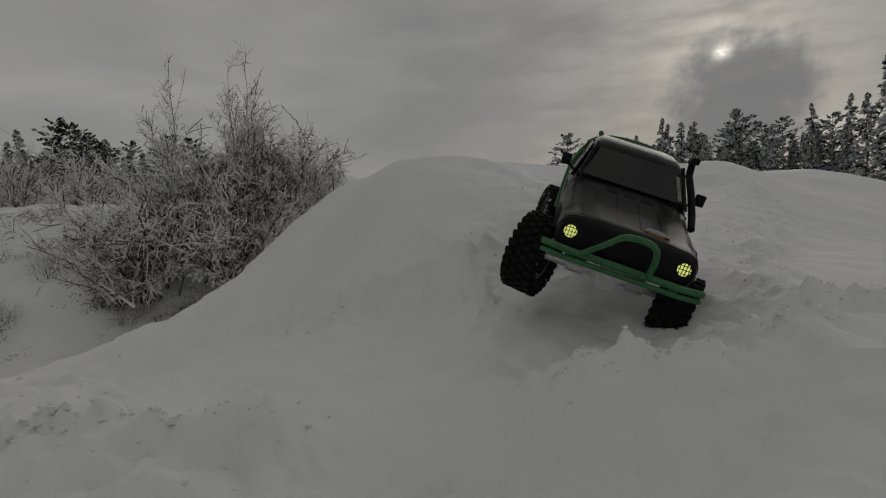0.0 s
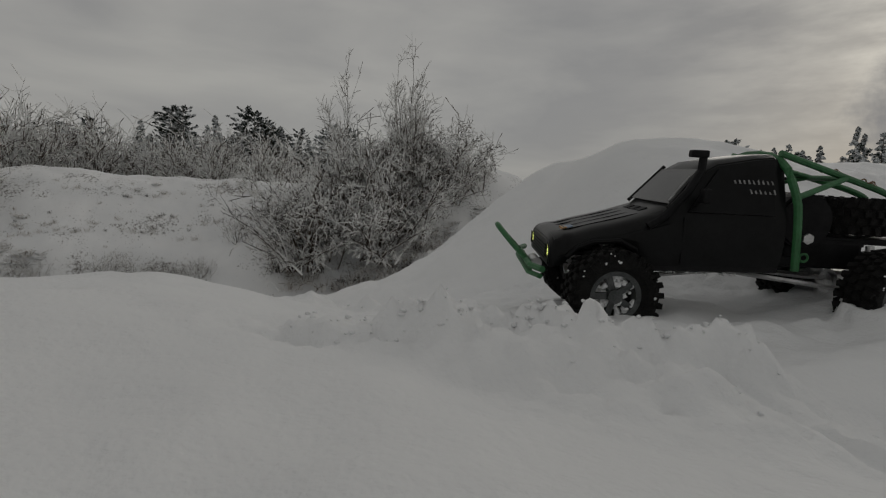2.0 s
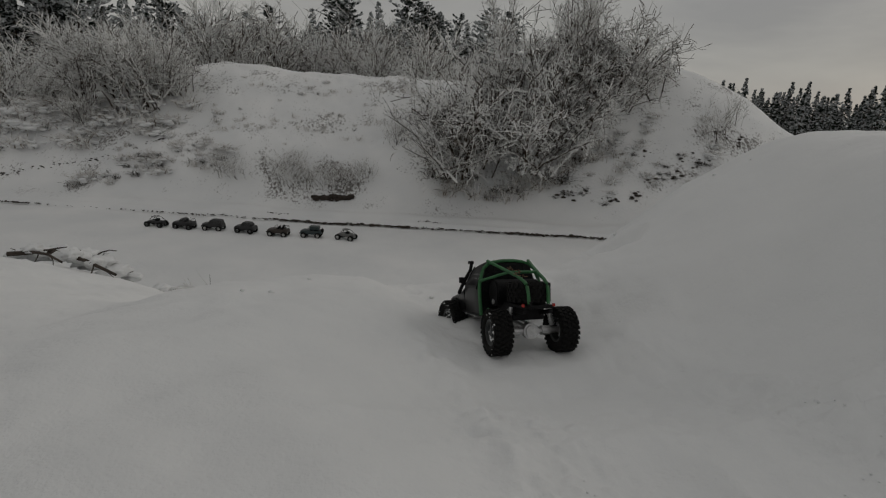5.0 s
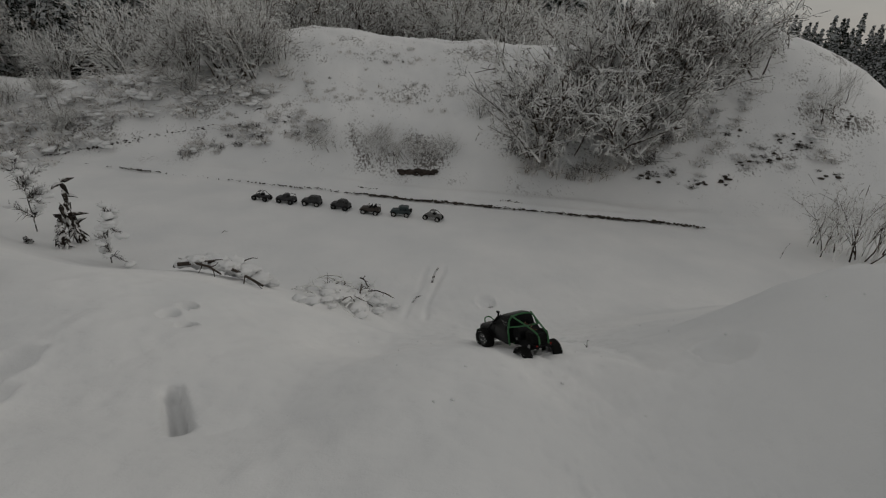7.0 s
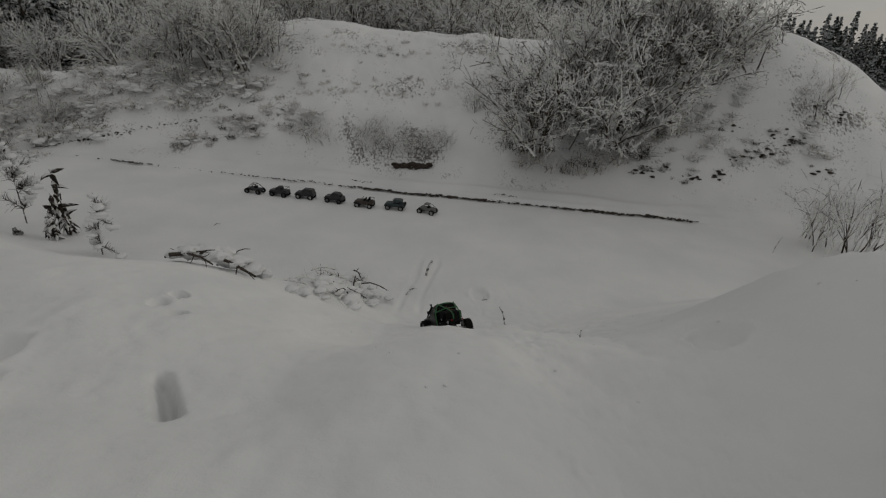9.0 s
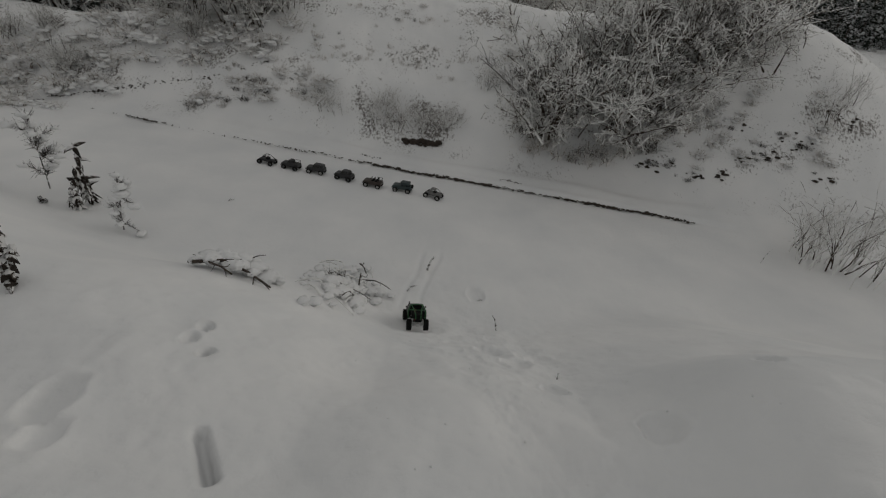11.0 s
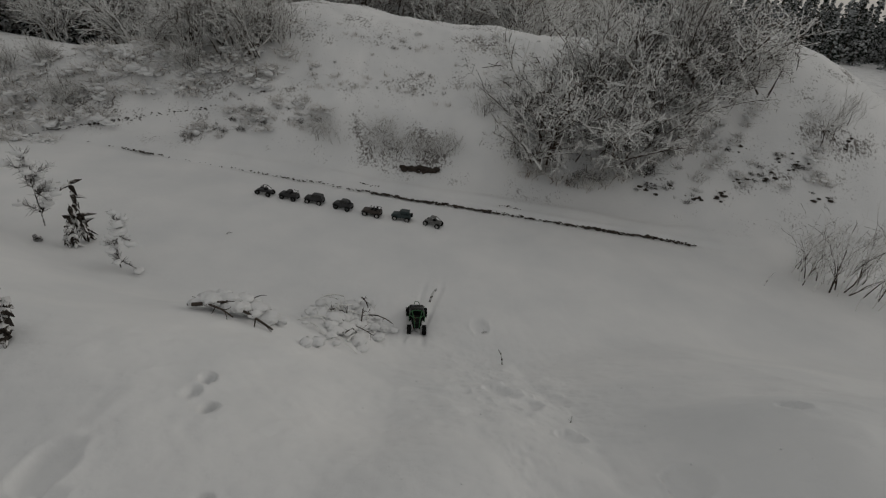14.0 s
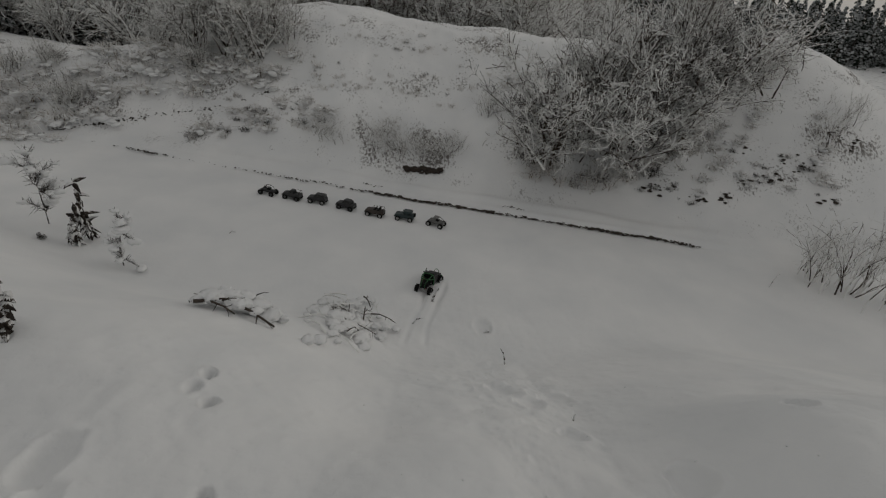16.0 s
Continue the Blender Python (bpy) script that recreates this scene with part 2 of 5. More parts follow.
def array_mesh(name, verts, faces, material, parent=None, label="", smooth=False):
    me = bpy.data.meshes.new(name)
    me.from_pydata(verts.tolist() if hasattr(verts, "tolist") else verts, [], faces.tolist() if hasattr(faces, "tolist") else faces)
    me.materials.append(material)
    if smooth:
        me.polygons.foreach_set("use_smooth", [True] * len(me.polygons))
    ob = new(name, me)
    if parent:
        ob.parent = parent
    if label:
        ob["label"] = label
    return ob


def thing(name, m, label, category, group=""):
    e = new(name)
    e.empty_display_size = 0.1
    e.matrix_world = m
    return tagged(e, label, category, group)


def tube_arrays(paths, radii, sides=3):
    """Rings round many paths at once: paths (n, k, 3), radii (n, k)."""
    n, k, _ = paths.shape
    tan = np.gradient(paths, axis=1)
    tan /= np.linalg.norm(tan, axis=2, keepdims=True) + 1e-9
    ref = np.where(np.abs(tan[..., 2:3]) > 0.8, np.array([1.0, 0, 0]), np.array([0, 0, 1.0]))
    u = np.cross(tan, ref)
    u /= np.linalg.norm(u, axis=2, keepdims=True) + 1e-9
    v = np.cross(tan, u)
    rings = []
    for s in range(sides):
        a = 2 * math.pi * s / sides
        rings.append(paths + radii[..., None] * (math.cos(a) * u + math.sin(a) * v))
    verts = np.stack(rings, 2).reshape(-1, 3)
    i = np.arange(n)[:, None, None] * k * sides
    j = np.arange(k - 1)[None, :, None] * sides
    s = np.arange(sides)[None, None, :]
    a, b = i + j + s, i + j + (s + 1) % sides
    faces = np.stack([a, b, b + sides, a + sides], -1).reshape(-1, 4)
    return verts, faces


def tube(points, r, sides=8):
    """One bent tube with closed ends, as a bmesh."""
    p = np.array([points], float)
    v, f = tube_arrays(p, np.full(p.shape[:2], r), sides)
    bm = bmesh.new()
    vs = [bm.verts.new(c) for c in v]
    for q in f:
        bm.faces.new([vs[i] for i in q])
    bm.faces.new(vs[:sides])
    bm.faces.new(vs[-sides:][::-1])
    bmesh.ops.recalc_face_normals(bm, faces=bm.faces)
    return bm


def rounded(points, n=4):
    """Cuts the corners of a polyline twice, so that a tube bends."""
    p = [Vector(q) for q in points]
    for _ in range(2):
        out = [p[0]]
        for a, b in zip(p, p[1:]):
            out += [a.lerp(b, 0.25), a.lerp(b, 0.75)]
        out.append(p[-1])
        p = out
    return [tuple(q) for q in p]


def box(cx, cy, cz, sx, sy, sz, bevel=0.0, m=None):
    bm = bmesh.new()
    bmesh.ops.create_cube(bm, size=1.0, matrix=(m or Matrix()) @ Matrix.Translation((cx, cy, cz)) @ Matrix.Diagonal((sx, sy, sz, 1)))
    if bevel:
        bmesh.ops.bevel(bm, geom=bm.edges[:], offset=bevel, segments=2, affect="EDGES", profile=0.6)
    return bm


def cyl(center, axis, r, length, seg=16, r2=None, bevel=0.0):
    bm = bmesh.new()
    q = Vector(axis).to_track_quat("Z", "Y").to_matrix().to_4x4()
    bmesh.ops.create_cone(bm, cap_ends=True, segments=seg, radius1=r, radius2=r if r2 is None else r2, depth=length, matrix=Matrix.Translation(center) @ q)
    if bevel:
        bmesh.ops.bevel(bm, geom=[e for e in bm.edges if len(e.link_faces) == 2 and e.calc_face_angle() > 1], offset=bevel, segments=2, affect="EDGES")
    return bm


def merged(*bms):
    out = bmesh.new()
    for b in bms:
        me = bpy.data.meshes.new("tmp")
        b.to_mesh(me)
        b.free()
        out.from_mesh(me)
        bpy.data.meshes.remove(me)
    return out


def slab(corners, thick):
    """A plate on four or more corners, thickened along its normal."""
    bm = bmesh.new()
    c = [Vector(p) for p in corners]
    nrm = (c[1] - c[0]).cross(c[2] - c[1]).normalized()
    lo = [bm.verts.new(p - nrm * thick * 0.5) for p in c]
    hi = [bm.verts.new(p + nrm * thick * 0.5) for p in c]
    bm.faces.new(lo[::-1])
    bm.faces.new(hi)
    k = len(c)
    for i in range(k):
        bm.faces.new((lo[i], lo[(i + 1) % k], hi[(i + 1) % k], hi[i]))
    bmesh.ops.recalc_face_normals(bm, faces=bm.faces)
    return bm


# ---- ground ----
_rng = np.random.RandomState(5)
LATTICE = _rng.rand(256, 256)


def vnoise(x, y):
    xi, yi = np.floor(x).astype(int), np.floor(y).astype(int)
    fx, fy = x - xi, y - yi
    fx, fy = fx * fx * (3 - 2 * fx), fy * fy * (3 - 2 * fy)
    g = lambda a, b: LATTICE[a % 256, b % 256]
    return (g(xi, yi) * (1 - fx) + g(xi + 1, yi) * fx) * (1 - fy) + (g(xi, yi + 1) * (1 - fx) + g(xi + 1, yi + 1) * fx) * fy - 0.5


def fbm(x, y, octaves=4):
    s, a = 0, 1.0
    for o in range(octaves):
        s = s + a * vnoise(x * 2**o + 17.3 * o, y * 2**o + 5.1 * o)
        a *= 0.5
    return s


def step(a, b, v):
    t = np.clip((v - a) / (b - a), 0, 1)
    return t * t * (3 - 2 * t)


# truck: seconds, place of its ground point, roll, pitch, heading
TRUCK = [
    (0.0, 1.716, -0.524, 2.184, -22.0, 5.7, -141.7),
    (0.5, 1.329, -0.721, 2.109, -20.1, 6.1, -164.2),
    (1.0, 1.072, -0.489, 2.083, -10.4, 3.9, -188.9),
    (1.5, 1.095, -0.400, 2.082, -8.7, 2.8, -196.1),
    (2.0, 1.325, -0.358, 2.079, -4.9, -1.2, -206.1),
    (2.5, 1.188, -0.342, 2.073, -4.7, 5.0, -214.1),
    (3.0, 1.127, -0.259, 2.072, -6.1, 6.3, -223.9),
    (3.5, 1.037, 0.097, 2.016, -11.6, 9.8, -246.3),
    (4.0, 0.991, 0.436, 1.869, 1.8, 25.8, -260.7),
    (5.2, 0.900, 1.000, 1.800, 0.0, 16.0, -262.0),
    (6.3, 0.692, 1.602, 1.676, -4.0, 12.0, -248.0),
    (7.0, 0.600, 1.929, 1.556, 0.0, 14.0, -243.8),
]
RUT = np.array([(3.2, -0.1, 2.35), (2.3, -0.30, 2.24), (1.74, -0.52, 2.165), (1.35, -0.72, 2.08)] + [r[1:4] for r in TRUCK[2:]] + [(0.37, 2.45, 1.31), (0.24, 2.95, 1.00), (0.15, 3.4, 0.70), (-0.02, 4.1, 0.24), (-0.11, 4.6, 0.05), (-0.15, 5.0, 0.0)])
FOOT = [(-1.66, 2.33, 0.055, 0.10), (-1.68, 2.13, 0.055, 0.07), (-1.50, 1.98, 0.055, 0.09), (-2.15, 1.38, 0.14, 0.10), (-2.0, 1.1, 0.1, 0.05), (1.10, 2.15, 0.10, 0.07), (1.5, 1.4, 0.1, 0.07), (0.756, 5.29, 0.12, 0.06), (2.24, 1.81, 0.06, 0.06), (1.25, 3.1, 0.14, 0.05), (0.95, 2.9, 0.13, 0.05), (0.75, 3.35, 0.13, 0.05)]


RIDGES = [
    np.array([(0.60, -0.47, 2.128), (0.726, -0.529, 2.142), (0.822, -0.572, 2.143), (0.905, -0.605, 2.136), (0.985, -0.645, 2.130)]),
    np.array([(1.27, -0.79, 2.135), (1.352, -0.838, 2.172), (1.424, -0.893, 2.166), (1.52, -0.94, 2.172), (1.75, -1.02, 2.19)]),
]


def lip(x):
    return 1.45 + 0.38 * np.maximum(-x - 0.3, 0) ** 1.05 + 0.36 * np.clip(x - 1.2, 0, 2.0)


def ditch(x):
    return 9.36 - 0.135 * x + 0.012 * np.minimum(x, 0) * np.maximum(-x, 0) * -0.35


def height(x, y):
    x, y = np.asarray(x, float), np.asarray(y, float)
    # mound with a flat top, a lip and a steep side down to the yard
    top = 2.15 - 0.20 * step(-0.2, 1.7, y) + 0.05 * fbm(x * 0.9, y * 0.9)
    hump = step(1.25, 2.40, x) * (1 - 0.75 * step(3.6, 5.2, x)) * step(-0.75, 0.6, y) * (1 - 0.85 * step(1.1, 2.7, y))
    top = top + (0.67 + 0.05 * vnoise(x * 1.3, y * 1.3)) * hump + 0.35 * np.exp(-(((x - 5.9) / 1.0) ** 2 + ((y - 0.6) / 1.0) ** 2))
    top = top - 0.35 * step(-1.2, -4.5, x) * step(-1.5, 2.0, y)
    top = top - (0.11 * step(0.35, -0.7, x) * step(0.2, 1.2, y) + 0.12 * step(0.15, -0.7, x) * step(-0.1, 1.1, y)) * (1 - step(2.0, 3.2, y))
    top = top - 0.055 * np.exp(-(((x - 0.25) / 0.5) ** 2 + ((y - 0.75) / 0.75) ** 2)) - 0.075 * np.exp(-(((x - 0.35) / 0.42) ** 2 + ((y - 1.25) / 0.45) ** 2))
    top = 2.55 - 0.05 * np.log1p(np.exp(np.clip((2.55 - top) / 0.05, -40, 40)))
    s = y - lip(x)
    k = 0.16
    drop = 0.66 * k * np.log1p(np.exp(np.clip(s / k, -40, 40)))
    mound = top - drop
    # yard, verge and rising field behind
    dd = y - ditch(x)
    crest = 1.15 + 1.75 * step(-10, -2.5, x) - 1.4 * step(7, 13.5, x)
    span = 5.9 - 2.7 * step(-4.5, -8.5, x)
    field = 0.09 * step(0.0, 0.14, dd) + crest * step(0.05, 1.0, dd / span) ** 0.9 * step(0.0, 0.3, dd) - 2.2 * step(span, span + 9, dd)
    bank = 1.2 * np.exp(-(((x - 8.6) / 3.0) ** 2 + ((y - 12.2) / 2.6) ** 2)) + 0.7 * np.exp(-(((x - 5.2) / 1.7) ** 2 + ((y - 12.0) / 1.3) ** 2))
    left = 0.36 * np.exp(-(((x + 9.2) / 3.0) ** 2 + ((y - 13.2) / 1.4) ** 2)) + 0.45 * np.exp(-(((x + 5.0) / 1.9) ** 2 + ((y - 15.6) / 2.0) ** 2))
    knoll = 0.5 * np.exp(-(((x + 3.2) / 1.9) ** 2 + ((y - 11.9) / 0.8) ** 2)) + 0.55 * np.exp(-(((x - 1.5) / 1.0) ** 2 + ((y - 11.3) / 0.7) ** 2))
    yard_berm = 0.07 * np.exp(-(((dd - 0.42 - 0.12 * vnoise(x * 0.7, x * 0)) / 0.16) ** 2)) * (0.7 + 1.2 * vnoise(x * 1.7, x * 0 + 4.4))
    rough = (0.10 * fbm(x * 0.8, y * 0.8) + 0.08 * fbm(x * 2.3, y * 2.3, 2) * step(24, 15, np.hypot(x, y))) * step(0.4, 2.5, dd)
    yard = 0.018 * fbm(x * 1.4, y * 1.4) + field + yard_berm + (bank + left + knoll) * step(0.2, 1.2, dd) + rough
    far = np.hypot(x, y)
    yard = yard + 1.2 * step(35, 90, far) + 0.4 * fbm(x * 0.05, y * 0.05) * step(20, 60, far)
    yard = yard - 3.2 * step(18, 42, far) * step(0.30, 0.5, np.arctan2(x, y)) * (1 - step(0.86, 0.98, np.arctan2(x, y)))
    q = 0.10
    z = yard + q * np.log1p(np.exp(np.clip((mound - yard) / q, -40, 40)))
    z = z + 0.23 * np.exp(-(((x + 2.15) / 0.9) ** 2 + ((y - 4.0) / 0.95) ** 2)) + 0.27 * np.exp(-(((x + 1.1) / 0.48) ** 2 + ((y - 4.6) / 0.6) ** 2))
    near = step(8, 3, np.hypot(x - 0.8, y))
    z = z + near * (0.030 * fbm(x * 3.0, y * 3.0, 3) + 0.012 * fbm(x * 11, y * 11, 3))
    z = z - 0.13 * np.exp(-(((x - 1.13) / 0.21) ** 2 + ((y + 0.92) / 0.21) ** 2))
    # trench ploughed by the truck
    best = np.full(x.shape, 9.0)
    floor = np.zeros(x.shape)
    for a, b in zip(RUT, RUT[1:]):
        d = b[:2] - a[:2]
        t = np.clip(((x - a[0]) * d[0] + (y - a[1]) * d[1]) / (d @ d + 1e-9), 0, 1)
        r = np.hypot(x - a[0] - t * d[0], y - a[1] - t * d[1])
        m = r < best
        best = np.where(m, r, best)
        floor = np.where(m, a[2] + t * (b[2] - a[2]), floor)
    z = z - 0.06 * np.exp(-(((x - 1.05) / 0.34) ** 2 + ((y + 0.66) / 0.22) ** 2)) - 0.12 * np.exp(-(((x - 0.84) / 0.30) ** 2 + ((y - 0.0) / 0.38) ** 2))
    ragged = 0.05 * fbm(x * 7, y * 7, 3)
    wide = 0.34 + 0.5 * np.exp(-(((y - 0.45) / 0.55) ** 2))
    w = 1 - step(0.16, 1.0, (best + ragged) / wide)
    z = z * (1 - w) + np.minimum(z, floor + 0.004 + 0.022 * step(-0.2, 0.2, y) + 0.022 * step(1.2, 1.6, y) + 0.02 * fbm(x * 14, y * 14, 3)) * w
    rim = np.exp(-(((best + ragged - 0.31) / 0.06) ** 2)) * step(1.1, 0.3, y)
    z = z + rim * (0.010 + 0.05 * np.abs(fbm(x * 13, y * 13, 3)))
    # ridges of broken crust pushed up beside the trench
    for ridge in RIDGES:
        near_r, crest_z = np.full(x.shape, 9.0), np.zeros(x.shape)
        for a, b in zip(ridge, ridge[1:]):
            d = b[:2] - a[:2]
            t = np.clip(((x - a[0]) * d[0] + (y - a[1]) * d[1]) / (d @ d), 0, 1)
            r = np.hypot(x - a[0] - t * d[0], y - a[1] - t * d[1])
            m = r < near_r
            near_r, crest_z = np.where(m, r, near_r), np.where(m, a[2] + t * (b[2] - a[2]), crest_z)
        fall = np.exp(-((near_r + 0.02 * fbm(x * 16, y * 16, 2)) / 0.055) ** 2)
        jag = 0.040 * fbm(x * 22, y * 22, 2) + 0.030 * np.abs(fbm(x * 48, y * 48, 2)) - 0.008
        z = z + np.maximum(crest_z - 0.004 - z, 0) * fall + jag * fall
    # clumps of broken crust along the trench
    z = z + step(0.50, 0.28, best) * step(0.10, 0.2, best) * step(0.9, 0.2, y) * (0.022 * np.abs(fbm(x * 34, y * 34, 3)) - 0.004)
    # disturbed snow where the trail runs down the slope
    churn = np.exp(-(((x - 0.7) / 0.75) ** 2 + ((y - 3.3) / 1.2) ** 2))
    z = z + churn * 0.08 * fbm(x * 5.0, y * 5.0, 4)
    for fx, fy, r, dep in FOOT:
        q = np.hypot(x - fx, (y - fy) * 0.75) / r + 0.25 * fbm(x * 12, y * 12, 2)
        z = z - dep * np.exp(-np.clip(q, 0, 6) ** 6) + 0.15 * dep * np.exp(-((q - 1.25) / 0.2) ** 2)
    # long boot slot
    a, d = np.array([-1.19, 1.23]), np.array([0.21, -0.34])
    t = np.clip(((x - a[0]) * d[0] + (y - a[1]) * d[1]) / (d @ d), 0, 1)
    q = np.hypot(x - a[0] - t * d[0], y - a[1] - t * d[1]) / 0.040 + 0.2 * fbm(x * 14, y * 14, 2)
    z = z - (0.10 + 0.09 * t) * np.exp(-np.clip(q, 0, 5) ** 6)
    # gully beside the trail
    gl = np.interp(y, [0.9, 1.1, 1.4, 1.9, 2.7, 3.6], [1.30, 1.26, 1.16, 1.24, 1.34, 1.46]) + 0.05 * vnoise(y * 5, y * 0 + 7.7)
    gd = (x - gl) / 0.09 + 0.4 * fbm(x * 9, y * 9, 2)
    z = z - 0.06 * (0.4 + vnoise(y * 4, y * 0 + 1.7)) * np.exp(-(gd**2)) * step(0.9, 1.1, y) * step(3.9, 3.3, y)
    # older wheel marks on the yard
    for off in (-0.12, 0.12):
        lx = -0.12 + off + 0.16 * (y - 5.2) + 0.06 * vnoise(y * 2.1, y * 0 + off * 9)
        z = z - 0.05 * (0.6 + vnoise(y * 6, y * 0 + 3.3)) * np.exp(-(((x - lx) / 0.035) ** 2)) * step(4.6, 4.9, y) * step(6.6, 6.1, y)
    return z


def ground_z(x, y):
    return float(height(np.array([x]), np.array([y]))[0])


def make_ground():
    def line(lo, hi, fine=0.022, grow=1.036):
        mid = list(np.arange(lo, hi, fine))
        out, d = [], fine
        while sum(out) < 700:
            d *= grow
            out.append(d)
        c = np.cumsum(out)
        return np.concatenate([lo - c[::-1], mid, mid[-1] + c])

    gx, gy = line(-2.2, 2.8), line(-1.5, 4.6)
    # finer round the trench
    gx = np.concatenate([gx[gx < 0.45], np.arange(0.46, 1.7, 0.007), gx[gx > 1.71]])
    gy = np.concatenate([gy[gy < -1.02], np.arange(-1.01, 0.3, 0.007), gy[gy > 0.31]])
    # finer across the ledge and the field
    gy = np.concatenate([gy[gy < 8.55], np.arange(8.6, 10.6, 0.04), np.arange(10.6, 15.4, 0.10), gy[gy > 15.5]])
    m, n = len(gx), len(gy)
    X, Y = np.meshgrid(gx, gy, indexing="ij")
    Z = height(X, Y)
    verts = np.stack([X, Y, Z], -1).reshape(-1, 3)
    i, j = np.meshgrid(np.arange(m - 1), np.arange(n - 1), indexing="ij")
    a = (i * n + j).ravel()
    faces = np.stack([a, a + n, a + n + 1, a + 1], -1)
    ob = array_mesh("ground", verts, faces, SNOW_GROUND, smooth=True)
    return tagged(ob, "deep fresh snow over a mound and a flat yard", "snow", kind="structure")


make_ground()


# ---- vegetation ----
def grow(rs, parents, radii, per, lo, hi, length, bend, up, r_scale, k=4, taper=0.35, curly=0.22):
    """Side shoots from many stems: per shoots each, from lo to hi along the stem."""
    n, kk, _ = parents.shape
    idx = np.repeat(np.arange(n), per)
    t = rs.uniform(lo, hi, idx.size) * (kk - 1)
    i0 = np.clip(t.astype(int), 0, kk - 2)
    f = (t - i0)[:, None]
    base = parents[idx, i0] * (1 - f) + parents[idx, i0 + 1] * f
    rad = radii[idx, i0] * r_scale
    tang = parents[idx, i0 + 1] - parents[idx, i0]
    tang /= np.linalg.norm(tang, axis=1, keepdims=True) + 1e-9
    rnd = rs.normal(size=(idx.size, 3))
    d = tang * (1 - bend) + rnd * bend * 0.75
    d[:, 2] += up
    d /= np.linalg.norm(d, axis=1, keepdims=True) + 1e-9
    L = length * rs.uniform(0.5, 1.25, idx.size) * (1.15 - 0.5 * t / (kk - 1))
    s = np.linspace(0, 1, k)
    curl = rs.normal(size=(idx.size, 3)) * curly
    curl[:, 2] += up * 0.25 - 0.06
    p = base[:, None] + d[:, None] * (L[:, None] * s)[..., None] + curl[:, None] * (L[:, None] * s**2)[..., None]
    r = rad[:, None] * (1 - (1 - taper) * s)
    return p, r


def shrub(rs, name, base_pts, height_m, spread, stems, per1, per2, lean=0.35, thick=0.014, up=0.25, per3=0, dense=1.0):
    """Meshes of a frosted shrub about the origin: stems, branches and fine twigs."""
    n = stems
    b = np.array(base_pts)[rs.randint(0, len(base_pts), n)] + np.c_[rs.normal(size=(n, 2)) * spread * 0.12, np.zeros(n)]
    ang = rs.uniform(0, 2 * math.pi, n)
    out = rs.uniform(0.0, 1.0, n) ** 0.7 * lean
    H = height_m * rs.uniform(0.5, 1.0, n) * (1 - 0.35 * out / max(lean, 1e-3))
    s = np.linspace(0, 1, 6)
    dirx, diry = np.cos(ang) * out, np.sin(ang) * out
    p = b[:, None] + np.stack([dirx[:, None] * H[:, None] * (s + 0.5 * s**2), diry[:, None] * H[:, None] * (s + 0.5 * s**2), H[:, None] * (s - 0.12 * out[:, None] * s**2)], -1)
    p[:, 1:] += rs.normal(size=(n, 5, 3)) * 0.03 * height_m * 0.3
    r = thick * (0.7 + 0.6 * rs.rand(n))[:, None] * (1 - 0.75 * s)
    p1, r1 = grow(rs, p, r, per1, 0.2, 0.98, height_m * 0.34, 0.40, up, 0.55, k=5, curly=0.30)
    p2, r2 = grow(rs, p1, r1, per2, 0.15, 1.0, height_m * 0.16, 0.46, up * 0.6, 0.7, curly=0.36)
    r2 = np.maximum(r2, thick * 0.24)
    sets = [(p2, r2)]
    if per3:
        p3, r3 = grow(rs, p2, r2, per3, 0.2, 1.0, height_m * 0.07, 0.65, up * 0.4, 0.8, k=3, curly=0.4)
        sets.append((p3, np.maximum(r3, thick * 0.2)))
    v0, f0 = tube_arrays(p, r, 5)
    v1, f1 = tube_arrays(p1, r1, 3)
    wood = (np.concatenate([v0, v1]), np.concatenate([f0, f1 + len(v0)]))
    vv, ff, o = [], [], 0
    for a, c in sets:
        v, f = tube_arrays(a, c, 3)
        vv.append(v)
        ff.append(f + o)
        o += len(v)
    return wood, (np.concatenate(vv), np.concatenate(ff))


def place_shrub(name, m, meshes, label, category, group=""):
    e = thing(name, m, label, category, group)
    array_mesh("branch_frame", *meshes[0], FROST_TWIG, e)["kind"] = "stuff"
    array_mesh("twig_crown", *meshes[1], FROST_FINE, e, "fine twigs white with hoarfrost")["kind"] = "stuff"
    return e


RS = np.random.RandomState(11)


